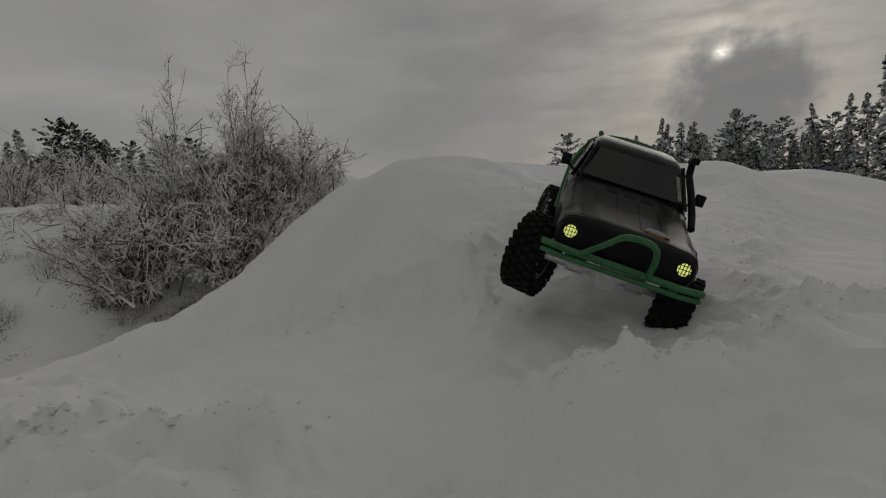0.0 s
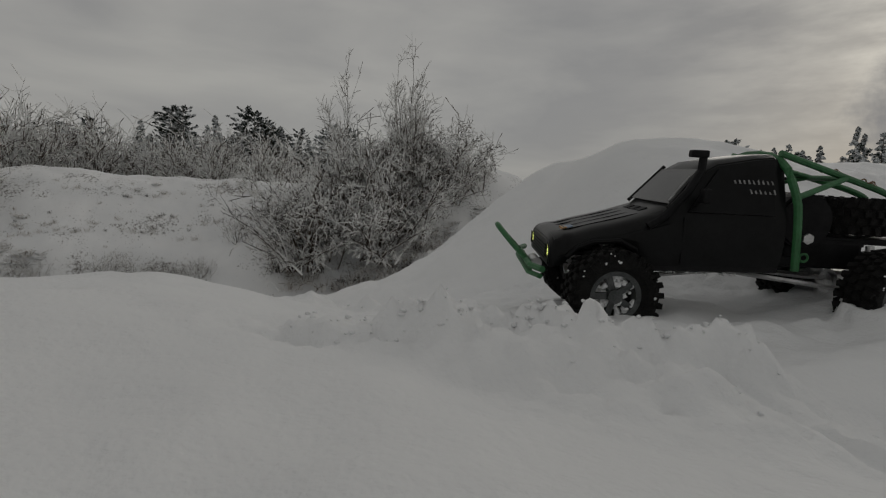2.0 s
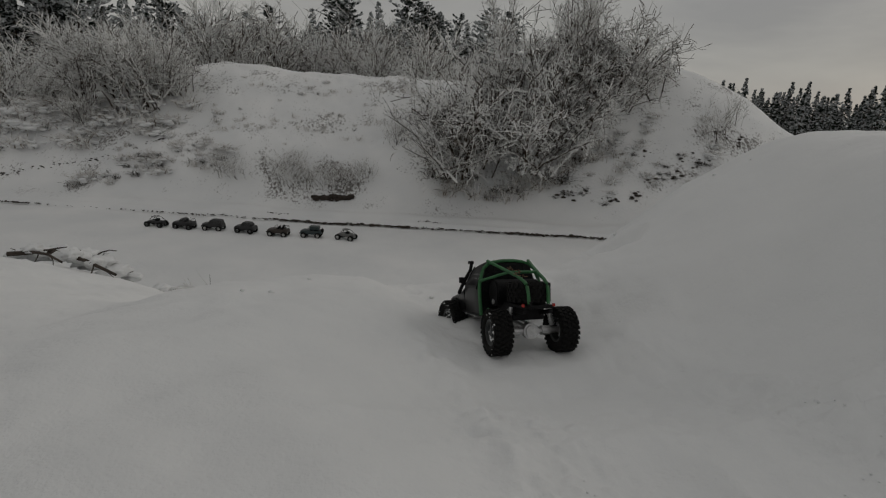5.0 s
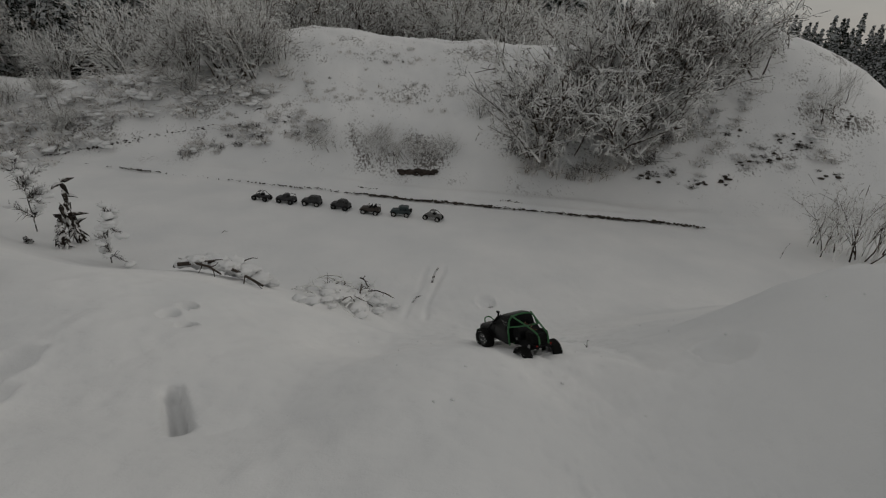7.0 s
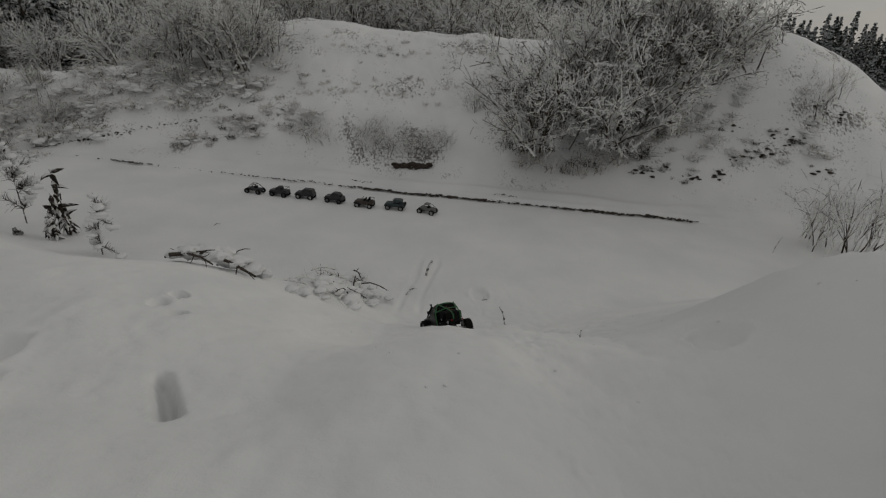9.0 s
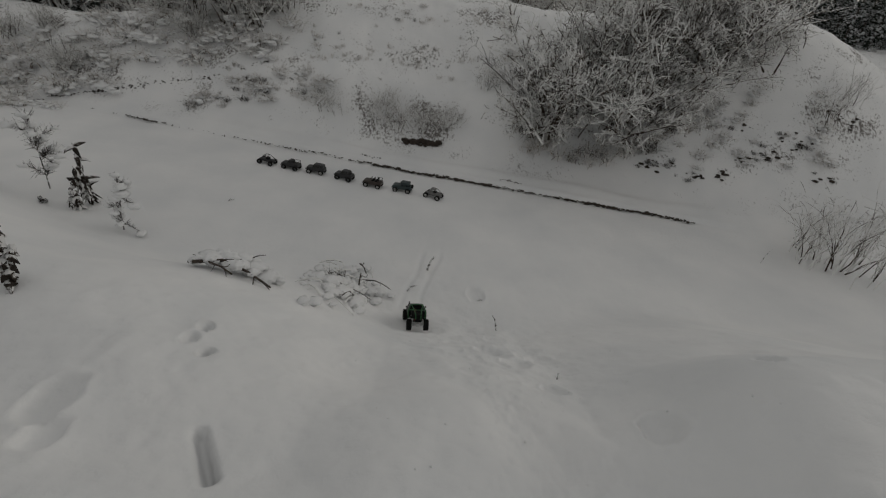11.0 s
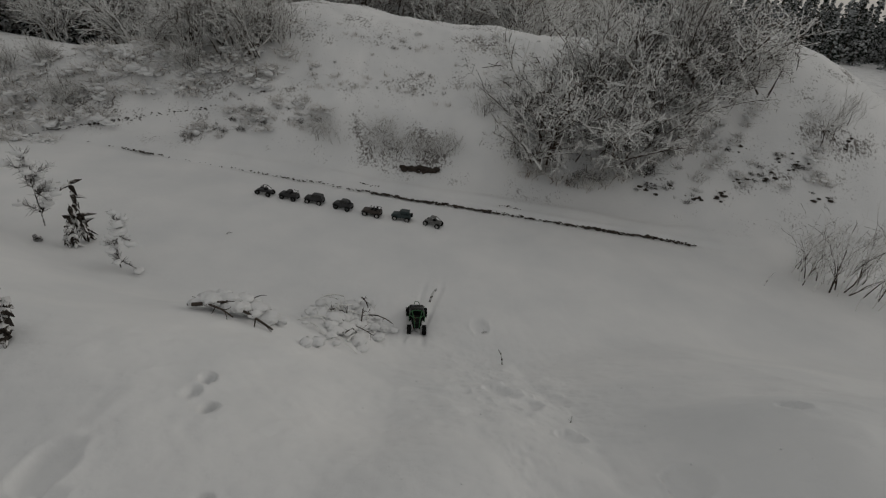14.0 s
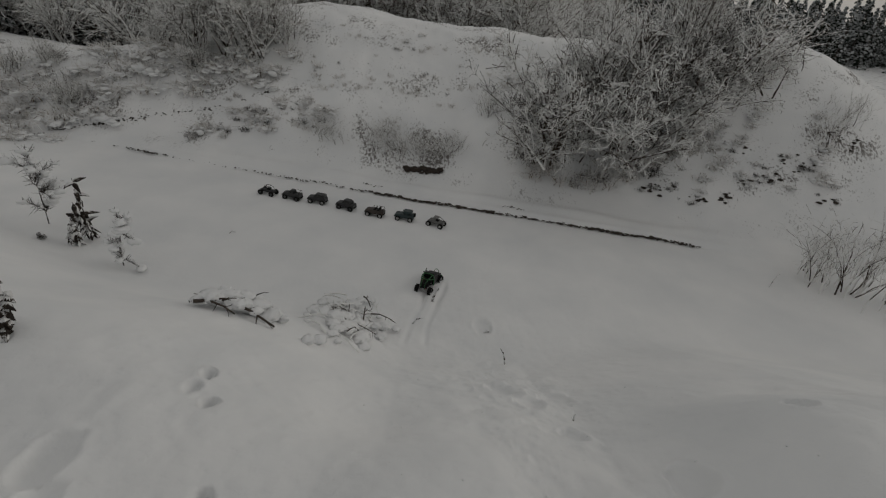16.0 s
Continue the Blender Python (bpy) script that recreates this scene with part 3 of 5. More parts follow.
def big_bush():
    # wide thicket on the bank
    bases = [(-1.5, -0.35, 0), (-0.9, 0.0, 0), (-0.3, 0.15, 0), (0.35, 0.2, 0.0), (1.0, 0.35, 0.3), (1.6, 0.4, 0.5), (0.1, -0.4, 0), (0.7, -0.1, 0.1), (2.2, 0.5, 0.7)]
    bx, by = 3.9, 11.2
    bases = [(x, y, ground_z(bx + x, by + y) - ground_z(bx, by) - 0.05) for x, y, _ in bases]
    meshes = shrub(RS, "bush", bases, 2.6, 2.3, 76, 9, 5, lean=0.76, thick=0.037, up=0.12, per3=2)
    place_shrub("frosted_bush", pose(bx, by, ground_z(bx, by)), meshes, "large tangled willow thicket white with hoarfrost on the bank", "bush")
    low = shrub(RS, "low", [(x * 1.2, y - 0.55, z) for x, y, z in bases], 1.35, 1.8, 105, 7, 4, lean=1.25, thick=0.024, up=-0.12, per3=2)
    place_shrub("drooping_bush", pose(bx, by - 0.1, ground_z(bx, by)), low, "low drooping frosted stems round the foot of the thicket", "bush")
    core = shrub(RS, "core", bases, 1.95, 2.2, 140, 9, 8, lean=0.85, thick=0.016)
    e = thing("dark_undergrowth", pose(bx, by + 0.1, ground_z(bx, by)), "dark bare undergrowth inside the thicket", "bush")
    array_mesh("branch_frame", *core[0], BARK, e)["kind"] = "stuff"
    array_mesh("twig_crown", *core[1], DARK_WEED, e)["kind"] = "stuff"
    # two slender saplings standing out above it
    for i, (x, y, h, st) in enumerate([(3.28, 11.25, 4.2, 4), (4.85, 11.1, 4.3, 11)]):
        z = ground_z(x, y)
        n = st
        s = np.linspace(0, 1, 8)
        p = np.zeros((n, 8, 3))
        for k in range(n):
            a, l = 6.28 * k / n + RS.uniform(-0.5, 0.5), (0.02 if k == 0 else RS.uniform(0.05, 0.12) if st < 4 else RS.uniform(0.10, 0.25))
            hh = h * (1 if k == 0 else RS.uniform(0.6, 0.95))
            p[k] = np.c_[math.cos(a) * l * hh * s**1.3, math.sin(a) * l * hh * s**1.3, hh * s]
            p[k, 1:] += RS.normal(size=(7, 3)) * 0.03
        r = np.full((n, 1), 0.022) * (1 - 0.86 * s)
        p1, r1 = grow(RS, p, r, 26 if st < 4 else 22, 0.28, 0.98, h * 0.17, 0.46, 0.42, 0.5)
        p2, r2 = grow(RS, p1, r1, 7, 0.15, 1.0, h * 0.06, 0.5, 0.25, 0.7)
        r2 = np.maximum(r2, 0.0055)
        v0, f0 = tube_arrays(p, r, 6)
        v1, f1 = tube_arrays(p1, np.maximum(r1, 0.005), 3)
        e = thing("birch_sapling", pose(x, y, z), "slender bare birch sapling with frosted twigs rising from the thicket", "tree", "saplings in the thicket")
        for k in range(n):
            array_mesh("stem", *tube_arrays(p[k : k + 1], r[k : k + 1], 6), BARK, e)
        array_mesh("branch_frame", v1, f1, FROST_TWIG, e)["kind"] = "stuff"
        array_mesh("twig_crown", *tube_arrays(p2, r2, 3), FROST_FINE, e)["kind"] = "stuff"


big_bush()


def shrub_kind(seed, h, stems, per1, per2, lean, thick, up=0.25, per3=0):
    rs = np.random.RandomState(seed)
    return shrub(rs, "s", [(0, 0, 0), (0.25, 0.1, 0), (-0.2, 0.15, 0)], h, 1.0, stems, per1, per2, lean, thick, up, per3)


def shrubs():
    # bushes on the bank beside the road
    kinds = {"tall": shrub_kind(1, 2.6, 30, 9, 8, 0.55, 0.024), "wide": shrub_kind(2, 1.6, 28, 8, 6, 0.9, 0.017), "thin": shrub_kind(3, 0.95, 16, 5, 5, 0.45, 0.007), "scrub": shrub_kind(4, 0.55, 30, 4, 4, 0.8, 0.005)}
    first = {}
    spots = [("tall", -5.9, 13.5, 0, 0.95), ("tall", -5.1, 13.5, 70, 0.85), ("tall", -6.7, 13.6, 130, 0.85), ("wide", -4.6, 13.9, 10, 0.8), ("wide", -9.4, 11.9, 200, 0.6), ("wide", -7.6, 13.6, 90, 0.6), ("wide", -10.6, 13.2, 140, 0.5), ("wide", -6.6, 13.0, 30, 0.5), ("wide", -11.4, 13.0, 60, 0.5),
             ("thin", 7.4, 7.5, 0, 1.7), ("thin", 7.75, 7.2, 120, 1.6), ("thin", 7.1, 7.9, 220, 1.2), ("thin", 0.92, 11.75, 50, 0.8), ("thin", 1.05, 11.7, 170, 0.6), ("thin", 8.3, 10.6, 10, 1.0), ("thin", 8.8, 11.0, 100, 0.9), ("wide", 6.3, 11.4, 60, 0.7), ("wide", 7.0, 11.8, 160, 0.7),
             ("scrub", -1.69, 11.2, 0, 1.2), ("scrub", -1.3, 11.25, 80, 1.1), ("scrub", -1.35, 10.95, 160, 1.1), ("scrub", -0.85, 10.85, 230, 1.3), ("scrub", -0.45, 10.9, 290, 1.2), ("scrub", -0.1, 10.95, 30, 1.2), ("scrub", 0.25, 11.0, 110, 1.0), ("scrub", -2.85, 11.2, 50, 1.0), ("scrub", -2.65, 11.1, 190, 1.0), ("scrub", -1.0, 11.1, 10, 1.0)]
    names = {"tall": ("frosted_bush", "tall roadside bush with bare branches white with hoarfrost", "bush"), "wide": ("frosted_bush", "low spreading bare bush covered in frost and snow", "bush"), "thin": ("bare_shrub", "sparse bare shrub with thin upright frosted stems", "shrub"), "scrub": ("frosted_scrub", "small tangled scrub of pale frosted stalks in the snow", "scrub")}
    for kind, x, y, rz, sc in spots:
        m = pose(x, y, ground_z(x, y) - 0.03, 0, 0, rz)
        if kind not in first:
            first[kind] = place_shrub(names[kind][0], m, kinds[kind], names[kind][1], names[kind][2], "bare bushes round the yard")
            first[kind].scale = (sc,) * 3
        else:
            e = copy_thing(first[kind], m)
            e.scale = (sc,) * 3
    # rows of frosted young trees before the wood
    rs = np.random.RandomState(21)
    far = [shrub_kind(31, 5.0, 12, 9, 7, 0.45, 0.06), shrub_kind(32, 4.4, 14, 9, 8, 0.60, 0.055)]
    heads = []
    for i in range(160):
        az = radians(-64 + 84 * (i + rs.uniform(-0.4, 0.4)) / 160)
        r = rs.uniform(20, 30)
        if az > radians(10):
            r += 8
        x, y = r * math.sin(az), r * math.cos(az)
        m = pose(x, y, ground_z(x, y) - 0.1, 0, 0, rs.uniform(0, 360))
        if az < radians(-27) and i % 3 and i > 3:
            continue
        k = i % 2
        if len(heads) < 2:
            e = place_shrub("young_tree", m, far[k], "young bare deciduous tree thick with hoarfrost before the wood", "tree", "frosted young trees")
            heads.append(e)
        else:
            e = copy_thing(heads[k], m)
        e.scale = (rs.uniform(0.60, 0.86),) * 3


shrubs()


def conifer(seed, h, kind, fine=2):
    """A spruce or pine: tapered trunk and a crown of many drooping sprays."""
    rs = np.random.RandomState(seed)
    s = np.linspace(0, 1, 9)
    trunk = np.c_[rs.normal(size=9) * 0.04, rs.normal(size=9) * 0.04, h * s][None]
    tr = (0.012 * h * (1 - 0.93 * s) + 0.01)[None]
    v0, f0 = tube_arrays(trunk, tr, 7)
    verts, faces = [], []
    bark_p, bark_r = [], []
    lo = 0.06 if kind == "spruce" else 0.30
    whorls = 20 if kind == "spruce" else 12
    for w in range(whorls):
        t = lo + (0.985 - lo) * w / (whorls - 1)
        if kind == "spruce":
            reach = h * 0.19 * (1 - t) ** 0.8 + 0.12
            nb = 8
        else:
            reach = h * 0.17 * math.sin(math.pi * min(1, (1.04 - t) / (1.04 - lo)) ** 0.8) + 0.2
            nb = 7
        for b in range(nb):
            a = rs.uniform(0, 2 * math.pi)
            L = reach * rs.uniform(0.55, 1.15)
            z0 = h * t + rs.uniform(-0.2, 0.2)
            tilt = (-0.35 if kind == "spruce" else 0.35) + rs.uniform(-0.15, 0.15)
            d = np.array([math.cos(a), math.sin(a), tilt])
            side = np.array([-math.sin(a), math.cos(a), 0])
            p0 = np.array([0, 0, z0])
            bark_p.append([p0, p0 + d * L * 0.5, p0 + d * L])
            bark_r.append([0.025, 0.018, 0.008])
            for q in range((4 if kind == "spruce" else 6) * fine):
                u = rs.uniform(0.25, 1.0)
                c = p0 + d * L * u + side * rs.normal() * 0.12 * L + np.array([0, 0, rs.normal() * 0.06])
                ln, wd = (0.36 + 0.34 * L * 0.5) * rs.uniform(0.7, 1.2) / fine**0.45, 0.21 * rs.uniform(0.6, 1.3) / fine**0.75
                e1 = d * rs.uniform(0.4, 1) + side * rs.normal() * 0.7 + np.array([0, 0, rs.normal() * 0.25 + (-0.25 if kind == "spruce" else 0.15)])
                e1 = e1 / np.linalg.norm(e1) * ln
                e2 = np.cross(e1, rs.normal(size=3))
                e2 = e2 / (np.linalg.norm(e2) + 1e-9) * wd
                e3 = np.cross(e1, e2)
                e3 = e3 / (np.linalg.norm(e3) + 1e-9) * wd * 0.5
                o = len(verts)
                verts += [c - e1 * 0.45, c + e2, c - e2, c + e3, c + e1 * 0.55]
                faces += [(o, o + 1, o + 3), (o, o + 3, o + 2), (o + 4, o + 3, o + 1), (o + 4, o + 2, o + 3)]
    vb, fb = tube_arrays(np.array(bark_p), np.array(bark_r), 3)
    v0, f0 = np.concatenate([v0, vb]), np.concatenate([f0, fb + len(v0)])
    return (v0, f0), (np.array(verts), faces)


def forest():
    rs = np.random.RandomState(77)
    kinds = [("spruce_tree", conifer(1, 11.0, "spruce"), NEEDLES, "tall snow-dusted spruce in the wood's edge"), ("pine_tree", conifer(2, 11.5, "pine"), NEEDLES, "tall pine with snow-dusted crown in the wood's edge"), ("spruce_tree", conifer(3, 9.0, "spruce"), NEEDLES_DARK, "dark spruce with little snow in the wood"), ("pine_tree", conifer(4, 12.5, "pine"), NEEDLES_DARK, "dark old pine standing in the wood")]
    heads = [None] * 4

    def plant(k, x, y, sc):
        m = pose(x, y, ground_z(x, y) - 0.15, rs.uniform(-2, 2), rs.uniform(-2, 2), rs.uniform(0, 360))
        if heads[k] is None:
            n, (tr, cr), mat, lab = kinds[k]
            e = thing(n, m, lab, "tree", "trees of the wood")
            array_mesh("trunk", *tr, BARK, e)
            array_mesh("crown", *cr, mat, e)
            heads[k] = e
        else:
            e = copy_thing(heads[k], m)
        e.scale = (sc,) * 3

    # wood behind the field and the road
    for i in range(300):
        az = radians(-68 + 84 * (i + rs.uniform(-0.5, 0.5)) / 300)
        near = float(step(-12, -34, math.degrees(az)))
        r = rs.uniform(44, 60) - 11 * near
        plant(rs.choice([0, 1, 2, 3], p=[0.36, 0.10, 0.44, 0.10]), r * math.sin(az), r * math.cos(az), rs.uniform(0.58, 0.84) + 0.10 * near)
    for i in range(64):
        az = radians(-66 + 33 * (i + rs.uniform(-0.5, 0.5)) / 64)
        r = rs.uniform(23, 33)
        plant(rs.choice([0, 2, 3], p=[0.25, 0.6, 0.15]), r * math.sin(az), r * math.cos(az), rs.uniform(0.42, 0.56))
    # distant wood to the east, too far to tell its trees apart
    e = thing("distant_wood", Matrix(), "dark band of far conifers dusted with snow", "trees")
    plain = [conifer(5, 11.0, "spruce", 1), conifer(6, 9.0, "spruce", 1)]
    stock = [[np.asarray(a, float) for a in (c[0][0], c[1][0])] for c in plain]
    parts = [[[], [], 0], [[], [], 0]]
    for i in range(150):
        az = radians(13 + 41 * (i + rs.uniform(-0.5, 0.5)) / 150)
        r, sc, a, k = rs.uniform(95, 125), rs.uniform(0.7, 0.95), rs.uniform(0, 6.28), rs.randint(2)
        x, y = r * math.sin(az), r * math.cos(az)
        rot = np.array([[math.cos(a), math.sin(a), 0], [-math.sin(a), math.cos(a), 0], [0, 0, 1]]) * sc
        for q in (0, 1):
            v = stock[k][q] @ rot + np.array([x, y, ground_z(x, y) - 0.15])
            parts[q][0].append(v)
            fs = plain[k][q][1]
            parts[q][1] += [tuple(int(w) + parts[q][2] for w in f) for f in fs]
            parts[q][2] += len(v)
    for q, n, mat in ((0, "trunk_mass", BARK), (1, "crown_mass", NEEDLES_DARK)):
        array_mesh(n, np.concatenate(parts[q][0]), parts[q][1], mat, e)["kind"] = "stuff"
    e["kind"] = "stuff"
    for i in range(70):
        az = radians(54 + 30 * (i + rs.uniform(-0.5, 0.5)) / 84)
        r = rs.uniform(52, 68)
        plant(rs.choice([0, 0, 1, 2]), r * math.sin(az), r * math.cos(az), rs.uniform(0.66, 0.98))
    # taller trees close by
    for i in range(16):
        az = radians(80.6 + 24 * (i + rs.uniform(-0.4, 0.4)) / 16)
        r = rs.uniform(27, 36)
        plant(rs.choice([0, 0, 1]), r * math.sin(az), r * math.cos(az), rs.uniform(0.62, 0.84))
    # wood behind the walker
    for i in range(24):
        az = radians(110 + 170 * i / 24)
        r = rs.uniform(35, 50)
        plant(rs.choice([0, 1, 2, 3]), r * math.sin(az), r * math.cos(az), rs.uniform(0.8, 1.1))


forest()


def grass_tuft(seed, n, h, lean, w=0.006):
    rs = np.random.RandomState(seed)
    s = np.linspace(0, 1, 4)
    a, l = rs.uniform(0, 6.28, n), rs.uniform(0.1, lean, n)
    H = h * rs.uniform(0.45, 1.1, n)
    b = rs.normal(size=(n, 2)) * h * 0.3
    p = np.stack([b[:, :1] + np.cos(a)[:, None] * (l * H)[:, None] * s**1.6, b[:, 1:] + np.sin(a)[:, None] * (l * H)[:, None] * s**1.6, H[:, None] * (s - 0.35 * l[:, None] * s**2)], -1)
    return tube_arrays(p, np.full((n, 1), w) * (1 - 0.75 * s), 3)


def grasses():
    rs = np.random.RandomState(9)
    heads = {}
    kinds = [("a", 34, 0.30, 0.9, 0.008, FROST_GRASS), ("b", 46, 0.42, 1.4, 0.010, FROST_GRASS), ("c", 26, 0.20, 0.7, 0.007, DARK_WEED), ("d", 60, 0.34, 1.7, 0.012, DARK_WEED)]
    spots = []
    # field: rows of stalks along the slope
    for i in range(42):
        x = rs.uniform(-5.6, 1.2)
        spots.append((rs.choice([0, 0, 2]), x, 12.3 + 0.06 * max(x + 3, 0) ** 1.4 + rs.normal() * 0.07, rs.uniform(0.25, 0.5)))
    for cx, cy in ((-1.36, 13.7), (-0.85, 13.75), (0.8, 13.8), (1.25, 13.75), (0.4, 13.2), (-2.85, 12.7), (-1.7, 12.7), (2.0, 14.0), (-2.6, 14.1), (0.0, 12.0), (-0.6, 12.9), (1.5, 12.6), (-3.4, 13.2)):
        for i in range(rs.randint(2, 6)):
            spots.append((rs.choice([0, 0, 1, 2]), cx + rs.normal() * 0.22, cy + rs.normal() * 0.06, rs.uniform(0.3, 0.6)))
    # knoll with rough growth
    for i in range(58):
        x = rs.uniform(-6.1, -2.6)
        y = 11.2 + 0.5 * math.sin((x + 6.1) / 3.5 * math.pi) * rs.uniform(0.2, 1.6) + rs.normal() * 0.08
        spots.append((rs.choice([0, 1, 2, 3]), x, y, rs.uniform(0.22, 0.55)))
    for i in range(36):
        spots.append((rs.choice([0, 0, 1, 2]), rs.uniform(-4.8, 2.6), rs.uniform(11.3, 14.6), rs.uniform(0.14, 0.42)))
    # foot of the thicket
    for i in range(64):
        x = rs.uniform(1.6, 5.6)
        y = 10.72 - 0.28 * (x - 1.9) if x < 3.3 else 10.3 + 0.23 * (x - 3.3)
        spots.append((rs.choice([1, 0, 1, 3]), x, y + rs.normal() * 0.16, rs.uniform(0.5, 1.0)))
    for cx, cy in ((4.64, 10.09), (5.0, 10.03), (5.55, 9.82), (6.14, 9.87), (7.77, 10.25), (7.5, 10.46), (6.53, 10.66), (6.62, 10.12), (7.07, 10.1), (8.16, 9.7)):
        for i in range(rs.randint(3, 7)):
            spots.append((rs.choice([3, 3, 2]), cx + rs.normal() * 0.14, cy + rs.normal() * 0.06, rs.uniform(0.18, 0.4)))
    labels = ["tuft of frosted dead grass poking through the snow", "drooping clump of frosted dead grass in the snow", "dark dry weed stalks poking through the snow", "dark flattened clump of dead growth half under snow"]
    for k, x, y, sc in spots:
        m = pose(x, y, ground_z(x, y) - 0.02, 0, 0, rs.uniform(0, 360))
        if k not in heads:
            _, n, h, lean, w, mat = kinds[k]
            e = array_mesh("grass_tuft", *grass_tuft(40 + k, n, h, lean, w), mat)
            e.matrix_world = m
            heads[k] = tagged(e, labels[k], "grass", "tufts in the snow")
        else:
            e = copy_thing(heads[k], m)
        e.scale = (sc,) * 3


def tussocks():
    """Clumps of bent grass with a cap of snow on each."""
    rs = np.random.RandomState(61)
    heads = []
    for k in range(4):
        e = thing("snowy_tussock", Matrix(), "clump of bent dead grass under a cap of snow", "grass", "snow-laden tussocks")
        sp = [(rs.normal() * 0.18, rs.normal() * 0.13, 0.02 + rs.uniform(0, 0.14), rs.uniform(0.045, 0.105)) for _ in range(18)]
        cap = tagged(joined_lumps("snow_cap", sp, SNOW, 60 + k, 2, 0.55), kind="stuff")
        cap.parent = e
        array_mesh("grass", *grass_tuft(80 + k, 60, 0.44, 1.5, 0.012), FROST_GRASS, e)["kind"] = "stuff"
        heads.append(e)
    spots = []
    for x, y in ((-11.4, 12.5), (-9.9, 11.8), (-9.3, 11.9), (-10.3, 11.5), (-8.6, 12.1), (-8.1, 12.7), (-7.3, 12.9), (-6.6, 13.3), (-5.8, 13.3), (-5.1, 13.2), (-10.5, 12.9), (-9.1, 13.0), (-7.9, 13.4), (-10.4, 10.9), (-6.8, 12.8), (-5.9, 12.9)):
        for _ in range(6):
            spots.append((x + rs.normal() * 0.6, y + rs.normal() * 0.3, rs.uniform(0.6, 1.2)))
    for _ in range(26):
        spots.append((rs.uniform(-6.0, -2.7), rs.uniform(11.2, 11.9), rs.uniform(0.3, 0.7)))
    for _ in range(34):
        x = rs.uniform(5.0, 8.4)
        spots.append((x, rs.uniform(9.9, 11.3), rs.uniform(0.3, 0.65)))
    for _ in range(12):
        spots.append((rs.uniform(-4.5, 2.5), rs.uniform(12.0, 14.4), rs.uniform(0.25, 0.5)))
    for i, (x, y, sc) in enumerate(spots):
        m = pose(x, y, ground_z(x, y) - 0.03, 0, 0, rs.uniform(0, 360))
        if i < 4:
            e = heads[i]
            e.matrix_world = m
        else:
            e = copy_thing(heads[i % 4], m)
        e.scale = (sc, sc, sc * rs.uniform(0.7, 1.1))




# ---- yard: ledge, wood, brush, weeds ----
def lump(rs, r, flat=0.6, sub=1):
    bm = bmesh.new()
    bmesh.ops.create_icosphere(bm, subdivisions=sub, radius=r)
    for v in bm.verts:
        v.co *= 1 + rs.uniform(-0.28, 0.28)
        v.co.z *= flat
    return bm


def joined_lumps(name, spots, material, seed, sub=1, flat=0.6):
    rs = np.random.RandomState(seed)
    verts, faces = [], []
    protos = []
    for i in range(6):
        bm = lump(rs, 1.0, flat, sub)
        bm.verts.index_update()
        protos.append((np.array([v.co[:] for v in bm.verts]), [[v.index for v in f.verts] for f in bm.faces]))
        bm.free()
    o = 0
    for x, y, z, r in spots:
        v, f = protos[rs.randint(6)]
        a = rs.uniform(0, 6.28)
        c, s = math.cos(a), math.sin(a)
        sx = rs.uniform(0.7, 1.4)
        w = v * np.array([sx, 1, 1])
        w = np.stack([w[:, 0] * c - w[:, 1] * s, w[:, 0] * s + w[:, 1] * c, w[:, 2]], 1) * r + np.array([x, y, z])
        verts.append(w)
        faces += [[q + o for q in p] for p in f]
        o += len(v)
    return array_mesh(name, np.concatenate(verts), faces, material, smooth=sub > 1)


